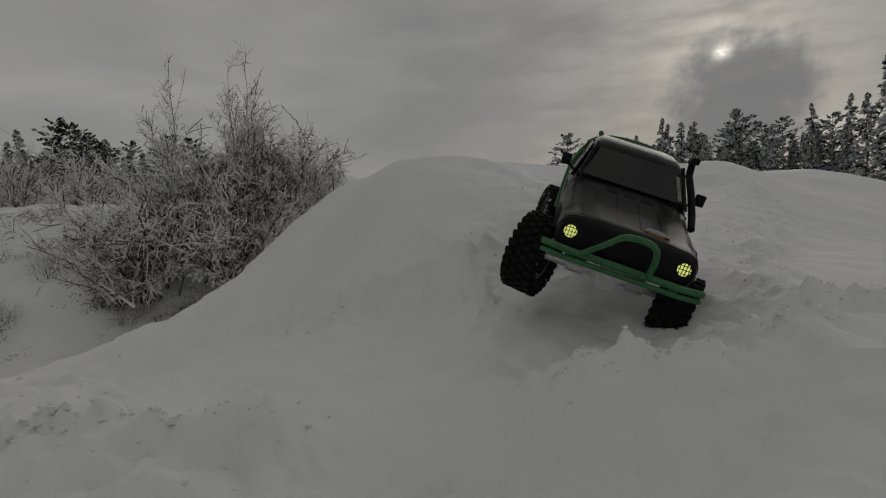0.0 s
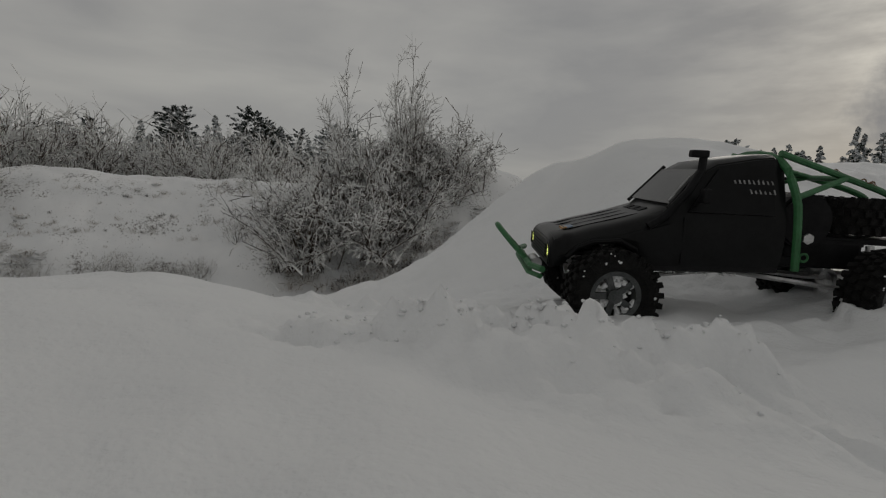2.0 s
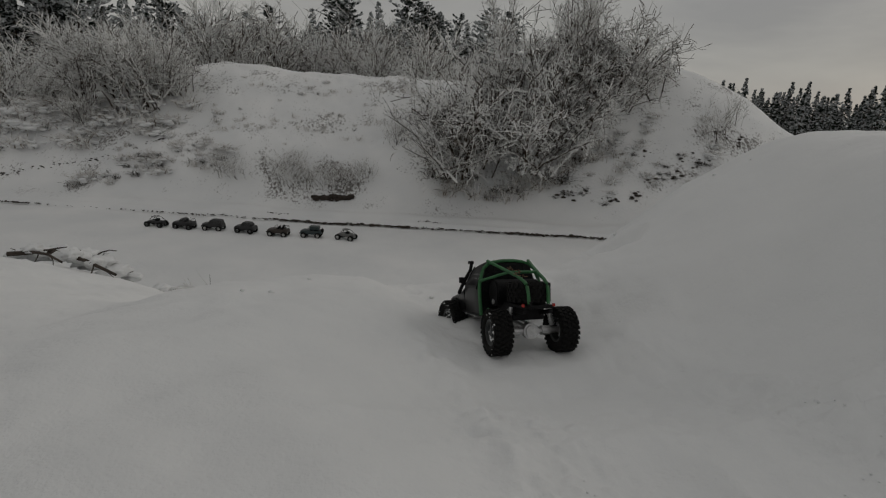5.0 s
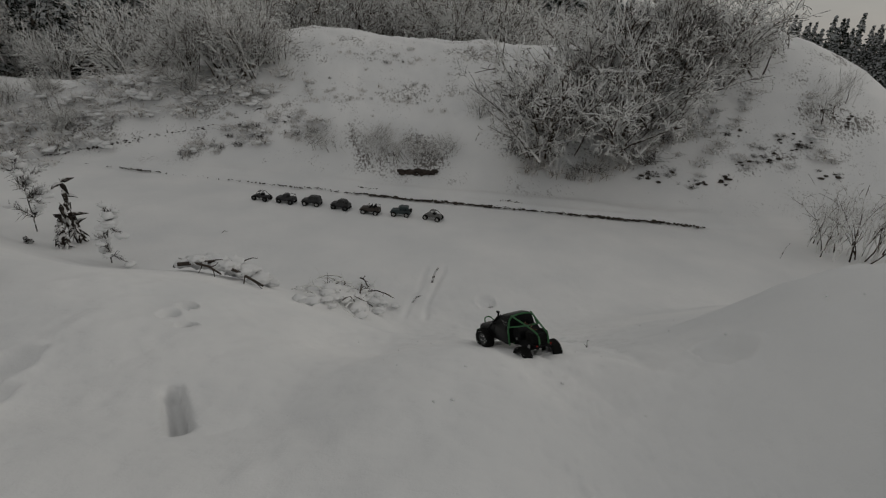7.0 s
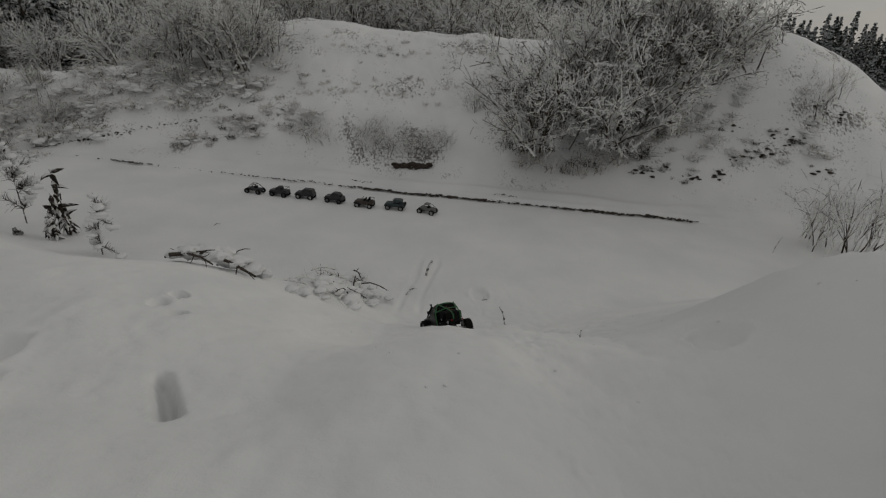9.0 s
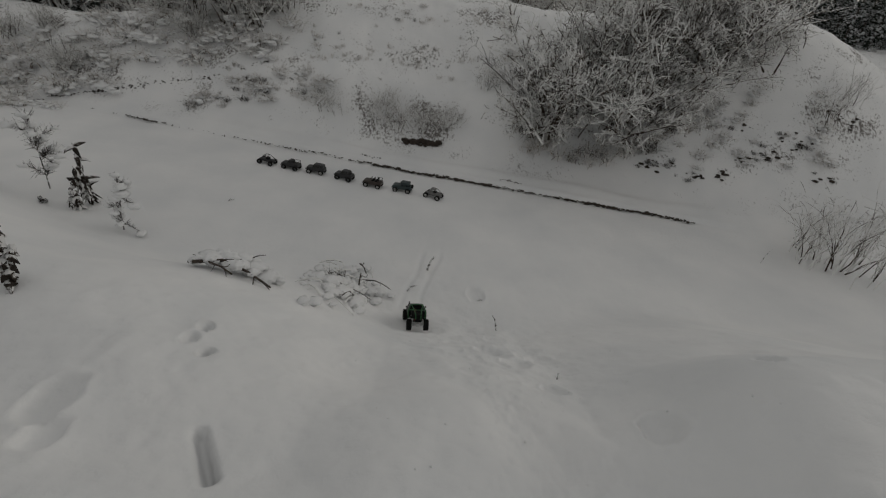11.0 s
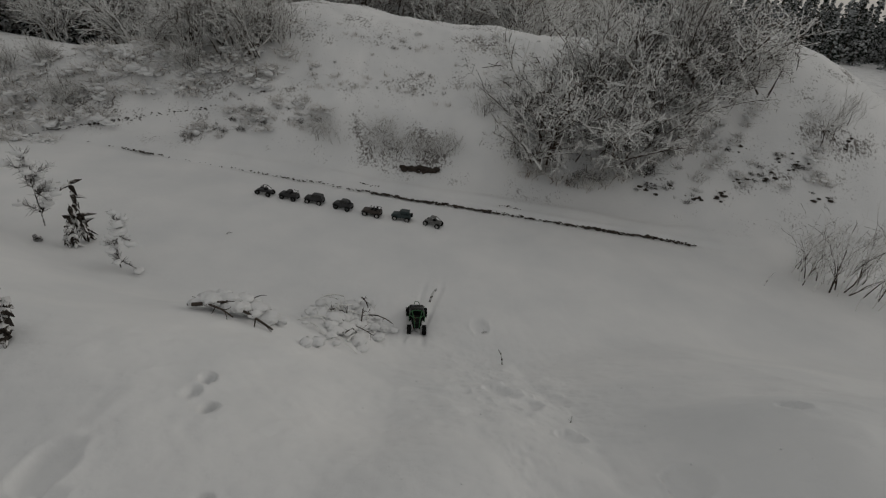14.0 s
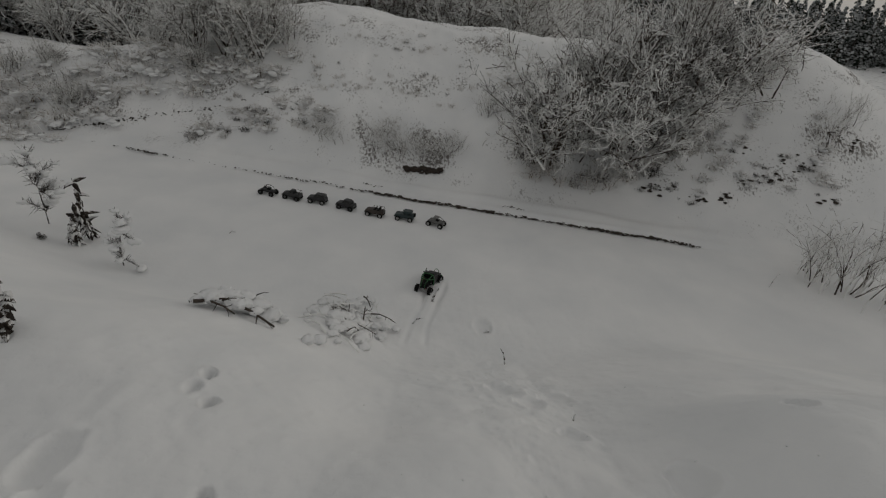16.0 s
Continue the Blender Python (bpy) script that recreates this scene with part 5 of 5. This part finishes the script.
def toy_truck():
    t = thing("toy_truck", pose(*TRUCK[0][1:]), "black radio-controlled pickup with green tube cage driving through deep snow", "toy truck")
    shell = loft([
        (0.312, 0.080, 0.104, 0.118, 0.094, 0.100, 0.092), (0.305, 0.078, 0.108, 0.126, 0.099, 0.105, 0.098), (0.288, 0.084, 0.113, 0.131, 0.099, 0.106, 0.099),
        (0.274, 0.104, 0.118, 0.133, 0.099, 0.106, 0.096), (0.250, 0.118, 0.126, 0.141, 0.099, 0.107, 0.096), (0.205, 0.122, 0.134, 0.153, 0.100, 0.107, 0.096),
        (0.182, 0.106, 0.142, 0.160, 0.100, 0.107, 0.096), (0.168, 0.086, 0.146, 0.165, 0.100, 0.107, 0.096), (0.138, 0.084, 0.156, 0.175, 0.100, 0.107, 0.095),
        (0.084, 0.087, 0.162, 0.240, 0.100, 0.107, 0.080), (0.066, 0.088, 0.164, 0.251, 0.100, 0.107, 0.079), (0.010, 0.090, 0.166, 0.262, 0.100, 0.107, 0.078), (-0.016, 0.092, 0.168, 0.265, 0.100, 0.107, 0.077), (-0.034, 0.094, 0.164, 0.257, 0.099, 0.105, 0.075)], 0.0025)
    body = part("body_shell", shell, BLACK_SHELL, t, "glossy black pickup cab and bonnet shell")
    creased(body, 34)
    # bonnet ribs and scuttle
    for y in (-0.052, -0.018, 0.018, 0.052):
        part("bonnet_rib", slab([(0.292, y - 0.004, 0.1295), (0.168, y - 0.005, 0.1645), (0.168, y + 0.005, 0.1645), (0.292, y + 0.004, 0.1295)], 0.003), BLACK_SHELL, body)
    for y in (-0.03, 0.0, 0.03):
        part("scuttle_vent", slab([(0.163, y - 0.011, 0.1672), (0.150, y - 0.011, 0.1728), (0.150, y + 0.011, 0.1728), (0.163, y + 0.011, 0.1672)], 0.003), MATT_BLACK, body)
    # glass
    part("windscreen", slab([(0.1345, -0.088, 0.1835), (0.1345, 0.088, 0.1835), (0.0905, 0.071, 0.2365), (0.0905, -0.071, 0.2365)], 0.003), GLASS, t, "smoked windscreen")
    for s in (-1, 1):
        part("side_window", slab([(0.112, s * 0.1055, 0.174), (-0.012, s * 0.1065, 0.174), (-0.012, s * 0.0840, 0.248), (0.066, s * 0.0840, 0.240)], 0.003), SIDE_GLASS, t, "smoked side window")
        part("windscreen_pillar", tube([(0.139, s * 0.0945, 0.178), (0.085, s * 0.0775, 0.243)], 0.0035, 6), BLACK_SHELL, t)
        part("door_seam", slab([(0.118, s * 0.1078, 0.165), (0.115, s * 0.1078, 0.165), (0.112, s * 0.1040, 0.095), (0.115, s * 0.1040, 0.095)], 0.002), MATT_BLACK, t)
        part("sill", slab([(0.165, s * 0.101, 0.082), (-0.03, s * 0.101, 0.089), (-0.03, s * 0.096, 0.101), (0.165, s * 0.096, 0.094)], 0.006), MATT_BLACK, t)
        # wing flare over the front wheel
        part("wheel_arch", tube([(0.285, s * 0.105, 0.096), (0.270, s * 0.106, 0.112), (0.248, s * 0.107, 0.122), (0.208, s * 0.108, 0.126), (0.184, s * 0.107, 0.114), (0.172, s * 0.105, 0.094)], 0.004, 6), MATT_BLACK, t)
        m = new("wing_mirror")
        m.parent = t
        part("arm", tube([(0.104, s * 0.100, 0.182), (0.099, s * 0.114, 0.192)], 0.0025, 6), MATT_BLACK, m)
        part("housing", box(0.098, s * 0.122, 0.199, 0.011, 0.017, 0.021, 0.003), MATT_BLACK, m)
        lamp = new("headlight")
        lamp.parent = t
        part("lens", cyl((0.3118, s * 0.084, 0.102), (1, 0, 0), 0.0095, 0.0024, 20, bevel=0.0006), LIT, lamp, "lit yellow-white lens")
        g = [box(0.3134, s * 0.084 + d, 0.102, 0.0016, 0.0012, 0.020) for d in (-0.007, -0.0023, 0.0023, 0.007)] + [box(0.3134, s * 0.084, 0.102 + d, 0.0016, 0.020, 0.0012) for d in (-0.006, 0.0, 0.006)]
        part("guard", merged(*g), MATT_BLACK, lamp)
    part("grille", merged(*[box(0.3105, 0, 0.088 + 0.005 * i, 0.004, 0.130, 0.0025) for i in range(5)]), MATT_BLACK, t)
    # bonnet badge: shield in two colours with unreadable bars
    zz = lambda x: 0.1375 - (x - 0.262) * 0.285
    sh = lambda pts, dz: [(0.282 + 0.72 * (x - 0.279), 0.038 + 0.72 * (y - 0.038), zz(0.282 + 0.72 * (x - 0.279)) + dz * 0.8) for x, y in pts]
    part("badge", slab(sh([(0.300, 0.038), (0.292, 0.018), (0.262, 0.020), (0.258, 0.038), (0.262, 0.056), (0.292, 0.058)], 0.0016), 0.0015), ORANGE_MARK, t, "orange shield badge")
    part("badge_top", slab(sh([(0.274, 0.017), (0.260, 0.019), (0.256, 0.038), (0.260, 0.057), (0.274, 0.059)], 0.0030), 0.0012), BLUE_MARK, t)
    part("badge_band", slab(sh([(0.282, 0.013), (0.273, 0.013), (0.273, 0.063), (0.282, 0.063)], 0.0042), 0.0012), ORANGE_MARK, t)
    part("badge_text", merged(*[slab(sh([(0.2795, y), (0.2755, y), (0.2755, y + 0.005), (0.2795, y + 0.005)], 0.0052), 0.0008) for y in (0.017, 0.024, 0.031, 0.038, 0.045, 0.053)]), WHITE_MARK, t)
    # unreadable writing on the side glass and a strip on the pillar
    rs = np.random.RandomState(2)
    for s in (-1, 1):
        bars = []
        for row, (z, n, x0) in enumerate([(0.222, 9, 0.045), (0.208, 6, 0.022)]):
            for i in range(n):
                x = x0 - 0.0068 * i
                y = s * (0.1063 - (z - 0.174) * 0.303 + 0.0024)
                bars.append(slab([(x, y, z - 0.003), (x - 0.0026, y, z - 0.003), (x - 0.0006, y - s * 0.0016, z + rs.uniform(0.0005, 0.004)), (x + 0.0014, y - s * 0.0016, z + rs.uniform(0.0005, 0.004))], 0.001))
        part("window_writing", merged(*bars), WHITE_MARK, t, "small white writing that cannot be read")
    part("pillar_strip", slab([(0.1330, 0.0800, 0.1870), (0.1330, 0.0865, 0.1870), (0.1010, 0.0745, 0.2255), (0.1010, 0.0680, 0.2255)], 0.0042), WHITE_MARK, t)
    # snorkel on the left pillar
    part("snorkel", merged(tube([(0.170, 0.109, 0.150), (0.146, 0.109, 0.168), (0.114, 0.101, 0.204), (0.094, 0.090, 0.234), (0.092, 0.087, 0.256)], 0.0062, 8), box(0.099, 0.087, 0.260, 0.026, 0.015, 0.011, 0.003)), MATT_BLACK, t, "black raised snorkel")
    # front bumper and stinger hoop
    part("front_bumper", merged(tube([(0.322, -0.118, 0.078), (0.336, -0.085, 0.078), (0.336, 0.085, 0.078), (0.322, 0.118, 0.078)], 0.0052, 8), tube([(0.324, -0.116, 0.067), (0.338, -0.084, 0.067), (0.338, 0.084, 0.067), (0.324, 0.116, 0.067)], 0.0040, 8), *[box(0.334, y, 0.0725, 0.004, 0.012, 0.014) for y in (-0.075, 0.075)]), GREEN, t, "green tube bumper")
    part("stinger_hoop", tube(rounded([(0.336, -0.062, 0.078), (0.366, -0.036, 0.108), (0.385, -0.020, 0.130), (0.385, 0.020, 0.130), (0.366, 0.032, 0.108), (0.336, 0.036, 0.078)]), 0.0045, 8), GREEN, t, "green bent tube hoop")
    part("winch", cyl((0.318, 0, 0.070), (0, 1, 0), 0.010, 0.05, 14, bevel=0.002), SILVER, t)
    # cage behind the cab
    hoop = [(-0.054, -0.104, 0.094), (-0.046, -0.107, 0.172), (-0.042, -0.104, 0.204), (-0.026, -0.078, 0.267), (-0.026, 0.078, 0.267), (-0.042, 0.104, 0.204), (-0.046, 0.107, 0.172), (-0.054, 0.104, 0.094)]
    part("cage_hoop", tube(rounded(hoop), 0.0058, 8), GREEN, t)
    for s in (-1, 1):
        part("cage_rail", tube(rounded([(-0.028, s * 0.072, 0.267), (-0.146, s * 0.046, 0.236), (-0.226, s * 0.034, 0.214), (-0.252, s * 0.032, 0.196), (-0.257, s * 0.030, 0.146)]), 0.0052, 8), GREEN, t)
        part("cage_brace", tube([(-0.043, s * 0.103, 0.203), (-0.146, s * 0.048, 0.234)], 0.0046, 8), GREEN, t)
        part("tow_eye", spin_profile([(0.004, 0.0), (0.006, 0.002), (0.008, 0.0), (0.006, -0.002), (0.004, 0.0)], 14), GREEN, t).location = (-0.075, s * 0.088, 0.112)
    part("cage_cross", tube([(-0.150, -0.046, 0.234), (-0.150, 0.046, 0.234)], 0.0046, 8), GREEN, t)
    part("cage_net", merged(*[tube([(-0.040, y, 0.12), (-0.034, y * 0.85, 0.25)], 0.0022, 5) for y in (-0.06, -0.03, 0.0, 0.03, 0.06)] + [tube([(-0.038 + (z - 0.17) * 0.04, -0.08, z), (-0.038 + (z - 0.17) * 0.04, 0.08, z)], 0.0022, 5) for z in (0.14, 0.17, 0.2, 0.23)]), MATT_BLACK, t, "thin dark bars behind the cab")
    # fuel drum and spare wheel
    part("drum", cyl((-0.080, 0.0, 0.167), (0, 1, 0), 0.042, 0.146, 32, bevel=0.004), MATT_BLACK, t, "black fuel drum lying across the bed")
    for s in (-1, 1):
        part("drum_cap", cyl((-0.086, s * 0.0745, 0.140), (0, 1, 0), 0.0085, 0.004, 6), SILVER, t, "bright hexagonal cap")
    part("bed_tray", box(-0.170, 0, 0.137, 0.170, 0.100, 0.010, 0.003), MATT_BLACK, t)
    part("bed_well", box(-0.125, 0, 0.114, 0.125, 0.104, 0.046, 0.006), MATT_BLACK, t)
    spare = new("spare_wheel")
    spare.parent = t
    spare.matrix_basis = pose(-0.187, 0, 0.176, 90, 0, 0)
    part("tyre", spin_profile(tyre_profile(0.064, 0.056), 40), RUBBER, spare, "spare off-road tyre lying flat on the bed")
    tread_blocks(spare, 0.064, 0.056, 22)
    part("rim", spin_profile([(0.012, -0.014), (0.034, -0.020), (0.037, 0.0), (0.034, 0.020), (0.012, 0.014), (0.012, -0.014)], 24), MATT_BLACK, spare)
    for s in (-1, 1):
        part("tail_light", box(-0.2545, s * 0.048, 0.142, 0.005, 0.009, 0.009, 0.002), RED_LENS, t, "red rear lamp")
    part("tow_hook", spin_profile([(0.006, 0.0), (0.009, 0.003), (0.012, 0.0), (0.009, -0.003), (0.006, 0.0)], 14), MATT_BLACK, t).location = (-0.262, 0.03, 0.142)
    links = []
    for i in range(16):
        m = Matrix.Translation((-0.120 - 0.006 * i, 0.030 + 0.014 * math.sin(i * 0.7), 0.247 - 0.0016 * i)) @ Matrix.Rotation(1.57 * (i % 2), 4, "X")
        b = spin_profile([(0.003, 0.0), (0.0042, 0.001), (0.0054, 0.0), (0.0042, -0.001), (0.003, 0.0)], 8)
        b.transform(m)
        links.append(b)
    part("chain", merged(*links), RUST, t, "rusty steel chain over the cage")
    # chassis
    for s in (-1, 1):
        part("frame_rail", tube([(0.30, s * 0.040, 0.098), (0.10, s * 0.040, 0.092), (-0.10, s * 0.040, 0.096), (-0.255, s * 0.040, 0.125)], 0.007, 6), MATT_BLACK, t)
        for x in (0.218, -0.192):
            part("shock", merged(cyl((x, s * 0.066, 0.103), (0, -s * 0.25, 1), 0.006, 0.06, 10), spring((x, s * 0.074, 0.076), (x, s * 0.062, 0.124), 0.009, 6, 0.0014)), SILVER, t, "silver coil-over shock")
            part("lower_link", tube([(x * 0.93, s * 0.050, 0.058), (0.02, s * 0.036, 0.078)], 0.0042, 6), SILVER, t)
    for x, az in ((0.218, 0.040), (-0.192, 0.060)):
        part("axle", merged(cyl((x, 0, az), (0, 1, 0), 0.0095, 0.205, 14), cyl((x, 0.0, az), (1, 0, 0), 0.024, 0.036, 16, bevel=0.006), cyl((x, 0.05, az), (0, 1, 0), 0.014, 0.028, 12), cyl((x, -0.05, az), (0, 1, 0), 0.014, 0.028, 12)), SILVER, t, "silver axle with round differential")
    part("gearbox", box(0.02, 0, 0.088, 0.11, 0.062, 0.036, 0.008), MATT_BLACK, t)
    part("drive_shaft", tube([(0.20, 0, 0.068), (0.02, 0, 0.080), (-0.17, 0, 0.068)], 0.005, 6), SILVER, t)
    part("underbody", box(0.06, 0, 0.104, 0.26, 0.15, 0.014, 0.003), MATT_BLACK, t)
    sp = [(rs.uniform(-0.02, 0.16), 0.093, 0.081, rs.uniform(0.0015, 0.005)) for i in range(14)]
    c = tagged(joined_lumps("snow_on_sill", sp, SNOW, 12, 2, 0.7), kind="stuff")
    c.parent = t
    ws = []
    for i, (x, y) in enumerate([(0.218, 0.120), (0.218, -0.120), (-0.192, 0.104), (-0.192, -0.104)]):
        ws.append(wheel(t, x, y, 0.060, 0.068, 0.056, 1 if y > 0 else -1, 50 + i, RIM, RIM if x < 0 else None))
    return t, ws


truck, truck_wheels = toy_truck()


# ---- parked models ----
PAINT = {
    "black": varied("black_paint", (0.010, 0.010, 0.011), (0.024, 0.024, 0.026), 30.0, 0.4),
    "teal": varied("dark_teal_paint", (0.014, 0.026, 0.028), (0.026, 0.045, 0.048), 30.0, 0.4),
    "brown": varied("dark_brown_paint", (0.028, 0.020, 0.016), (0.05, 0.038, 0.03), 30.0, 0.5),
    "grey": varied("grey_paint", (0.10, 0.10, 0.10), (0.20, 0.20, 0.19), 30.0, 0.5),
}
PALE_RIM = varied("pale_rim", (0.35, 0.35, 0.34), (0.55, 0.55, 0.53), 40.0, 0.5)


def model_car(style, paint, x, y, yaw, label):
    t = thing("toy_car", pose(x, y, ground_z(x, y) - 0.006, 0, 0, yaw), label, "toy car", "parked toy cars")
    p = PAINT[paint]
    z0 = 0.065
    if style in ("buggy", "cage"):
        part("body", loft([(0.17, z0, 0.08, 0.09, 0.035, 0.04, 0.03), (0.10, z0, 0.09, 0.105, 0.055, 0.06, 0.05), (-0.08, z0, 0.09, 0.11, 0.06, 0.065, 0.05), (-0.16, z0, 0.10, 0.12, 0.05, 0.055, 0.045)], 0.003), p, t)
        for s in (-1, 1):
            part("roll_bar", tube(rounded([(0.10, s * 0.055, 0.10), (0.05, s * 0.05, 0.185), (-0.05, s * 0.05, 0.19), (-0.15, s * 0.05, 0.12)]), 0.005, 6), p if style == "buggy" else PAINT["grey"], t)
        for xx in (0.045, -0.05):
            part("cross_bar", tube([(xx, -0.05, 0.187), (xx, 0.05, 0.187)], 0.005, 6), p if style == "buggy" else PAINT["grey"], t)
        part("seat", box(-0.03, 0, 0.125, 0.06, 0.08, 0.05, 0.012), MATT_BLACK, t)
        if style == "cage":
            part("roof_panel", box(0.0, 0, 0.193, 0.10, 0.10, 0.006, 0.002), PAINT["grey"], t)
            part("side_panel", box(0.0, 0, 0.105, 0.22, 0.135, 0.03, 0.008), PAINT["grey"], t)
    else:
        top = {"suv": 0.205, "round": 0.205, "jeep": 0.175, "open": 0.135, "pickup": 0.20}[style]
        part("body", loft([(0.185, z0, 0.105, 0.115, 0.075, 0.08, 0.07), (0.17, z0, 0.115, 0.128, 0.08, 0.085, 0.078), (0.06, z0, 0.122, 0.138, 0.082, 0.088, 0.08), (-0.17, z0, 0.122, 0.138, 0.082, 0.088, 0.08), (-0.185, z0 + 0.01, 0.11, 0.125, 0.075, 0.08, 0.072)], 0.004), p, t)
        if style in ("suv", "round", "pickup"):
            xr = {"suv": -0.165, "round": -0.13, "pickup": -0.05}[style]
            part("cabin", loft([(0.065, 0.132, 0.14, 0.142, 0.078, 0.08, 0.072), (0.025, 0.132, 0.16, top - 0.004, 0.078, 0.078, 0.062), (-0.03, 0.132, 0.165, top, 0.078, 0.078, 0.062), (xr + 0.03, 0.132, 0.165, top - 0.003, 0.078, 0.078, 0.062), (xr, 0.132, 0.15, top - (0.03 if style == "round" else 0.01), 0.076, 0.076, 0.060)], 0.004), p, t)
            for s in (-1, 1):
                part("side_window", slab([(0.04, s * 0.0795, 0.152), (xr + 0.03, s * 0.0795, 0.152), (xr + 0.035, s * 0.0675, top - 0.014), (0.022, s * 0.0675, top - 0.014)], 0.003), GLASS, t)
            part("windscreen", slab([(0.068, -0.066, 0.146), (0.068, 0.066, 0.146), (0.033, 0.055, top - 0.012), (0.033, -0.055, top - 0.012)], 0.003), GLASS, t)
        if style in ("jeep", "open"):
            part("windscreen_frame", tube(rounded([(0.05, -0.07, 0.135), (0.035, -0.066, 0.195), (0.035, 0.066, 0.195), (0.05, 0.07, 0.135)]), 0.004, 6), p, t)
            for xx in (0.0, -0.07):
                for s in (-1, 1):
                    part("seat", merged(box(xx, s * 0.035, 0.142, 0.045, 0.045, 0.02, 0.006), box(xx - 0.022, s * 0.035, 0.165, 0.014, 0.045, 0.05, 0.006)), MATT_BLACK, t)
            part("roll_bar", tube(rounded([(-0.10, -0.07, 0.135), (-0.10, -0.066, 0.205), (-0.10, 0.066, 0.205), (-0.10, 0.07, 0.135)]), 0.005, 6), MATT_BLACK, t)
        if style == "jeep":
            part("soft_top", box(-0.06, 0, 0.178, 0.17, 0.14, 0.06, 0.015), p, t)
            part("spare_wheel", cyl((-0.197, 0, 0.13), (1, 0, 0), 0.042, 0.03, 18, bevel=0.006), RUBBER, t)
        if style in ("pickup", "open"):
            part("rear_rack", merged(tube([(-0.17, -0.07, 0.135), (-0.17, -0.07, 0.185), (-0.17, 0.07, 0.185), (-0.17, 0.07, 0.135)], 0.004, 6), tube([(-0.17, 0.07, 0.185), (-0.06, 0.07, 0.185)], 0.004, 6), tube([(-0.17, -0.07, 0.185), (-0.06, -0.07, 0.185)], 0.004, 6)), MATT_BLACK, t)
        part("front_bumper", box(0.195, 0, 0.078, 0.014, 0.15, 0.02, 0.004), MATT_BLACK, t)
    part("chassis", box(0, 0, 0.062, 0.28, 0.07, 0.02, 0.004), MATT_BLACK, t)
    for i, (xx, s) in enumerate([(0.125, 1), (0.125, -1), (-0.125, 1), (-0.125, -1)]):
        wheel(t, xx, s * 0.085, 0.050, 0.050, 0.042, s, 70 + i, PALE_RIM if style in ("jeep", "cage", "open", "suv") else RIM, lugs=14, snowy=False)
    for i, (xx, s) in enumerate([(0.125, 1), (-0.125, 1)]):
        part("axle", cyl((xx, 0, 0.05), (0, 1, 0), 0.008, 0.15, 8), MATT_BLACK, t)
    return t


CARS = [("buggy", "black", -3.49, 8.99, "black model buggy with open roll cage parked in the row"), ("pickup", "black", -2.97, 8.90, "black model pickup with rear rack parked in the row"), ("suv", "black", -2.45, 8.85, "black model estate off-roader parked in the row"),
        ("round", "black", -1.85, 8.71, "dark model car with rounded roof parked in the row"), ("open", "brown", -1.25, 8.55, "dark brown open-topped model truck parked in the row"), ("jeep", "teal", -0.66, 8.48, "dark teal model off-roader with soft top parked in the row"), ("cage", "grey", -0.04, 8.36, "grey model buggy with tube cage parked in the row")]
for i, (st, pa, x, y, lab) in enumerate(CARS):
    model_car(st, pa, x, y, 168 + (i * 37 % 11) - 5 - (8 if i == 6 else 0), lab)


# ---- movement ----
def motions():
    rows = TRUCK + LATER
    walk(truck, [(r[0], pose(*r[1:])) for r in rows])
    # wheels roll with the distance driven
    ts = np.array([r[0] for r in rows])
    xyz = np.array([r[1:4] for r in rows])
    run = np.concatenate([[0], np.cumsum(np.linalg.norm(np.diff(xyz, axis=0), axis=1))])
    spin = np.linspace(0, 16, 129)
    turned = np.interp(spin, ts, run) / 0.068
    for w, (steer, x, y) in zip(truck_wheels, [(1, 0.218, 0.120), (1, 0.218, -0.120), (0, -0.192, 0.104), (0, -0.192, -0.104)]):
        out = []
        for t, a in zip(spin, turned):
            st = steer * float(np.interp(t, [0, 0.5, 0.9, 1.5, 2.6, 3.5, 6.3, 11.5, 14.5, 16], [-18, -26, -8, -4, 14, 18, 6, 0, 4, -12]))
            st += (1 - steer) * float(np.interp(t, [0, 0.5, 1.0, 1.5, 2.0, 2.5, 3.0], [12, 18, 28, 26, 18, 9, 0]))
            # the front axle droops and tilts on its springs
            z = 0.060 - steer * float(np.interp(t, [0, 0.5, 1.0, 3.5, 6.3], [0.044 if y > 0 else 0.026, 0.030 if y > 0 else 0.036, 0.012, 0.014, 0.006]))
            out.append((float(t), pose(x, y, z, 0, 0, st) @ Matrix.Rotation(float(a), 4, "Y")))
        walk(w, out)


LATER = [
    (7.5, 0.470, 2.180, 1.412, 0.0, 20.0, -243.0),
    (8.0, 0.370, 2.470, 1.227, 0.0, 26.0, -243.0),
    (8.5, 0.310, 2.720, 1.057, 0.0, 28.0, -246.0),
    (9.0, 0.245, 2.950, 0.909, 0.0, 28.0, -248.0),
    (10.2, 0.100, 3.750, 0.456, 0.0, 28.0, -256.0),
    (11.5, -0.115, 4.574, 0.046, 0.0, 12.0, -264.0),
    (12.0, -0.138, 4.760, 0.004, 0.0, 3.0, -265.0),
    (12.5, -0.180, 4.800, -0.004, 0.0, 2.0, -266.0),
    (13.0, -0.177, 4.960, -0.012, 2.0, 0.0, -262.0),
    (13.5, -0.169, 5.090, -0.019, 0.0, 0.0, -264.0),
    (14.0, -0.150, 5.230, -0.022, -2.0, 0.0, -266.0),
    (14.5, -0.185, 5.500, -0.034, 0.0, 0.0, -264.0),
    (15.0, -0.107, 5.720, -0.034, 0.0, 0.0, -272.0),
    (15.5, -0.086, 6.000, -0.034, 0.0, 0.0, -284.0),
    (16.0, -0.074, 6.220, -0.039, 0.0, 0.0, -288.0),
]

motions()
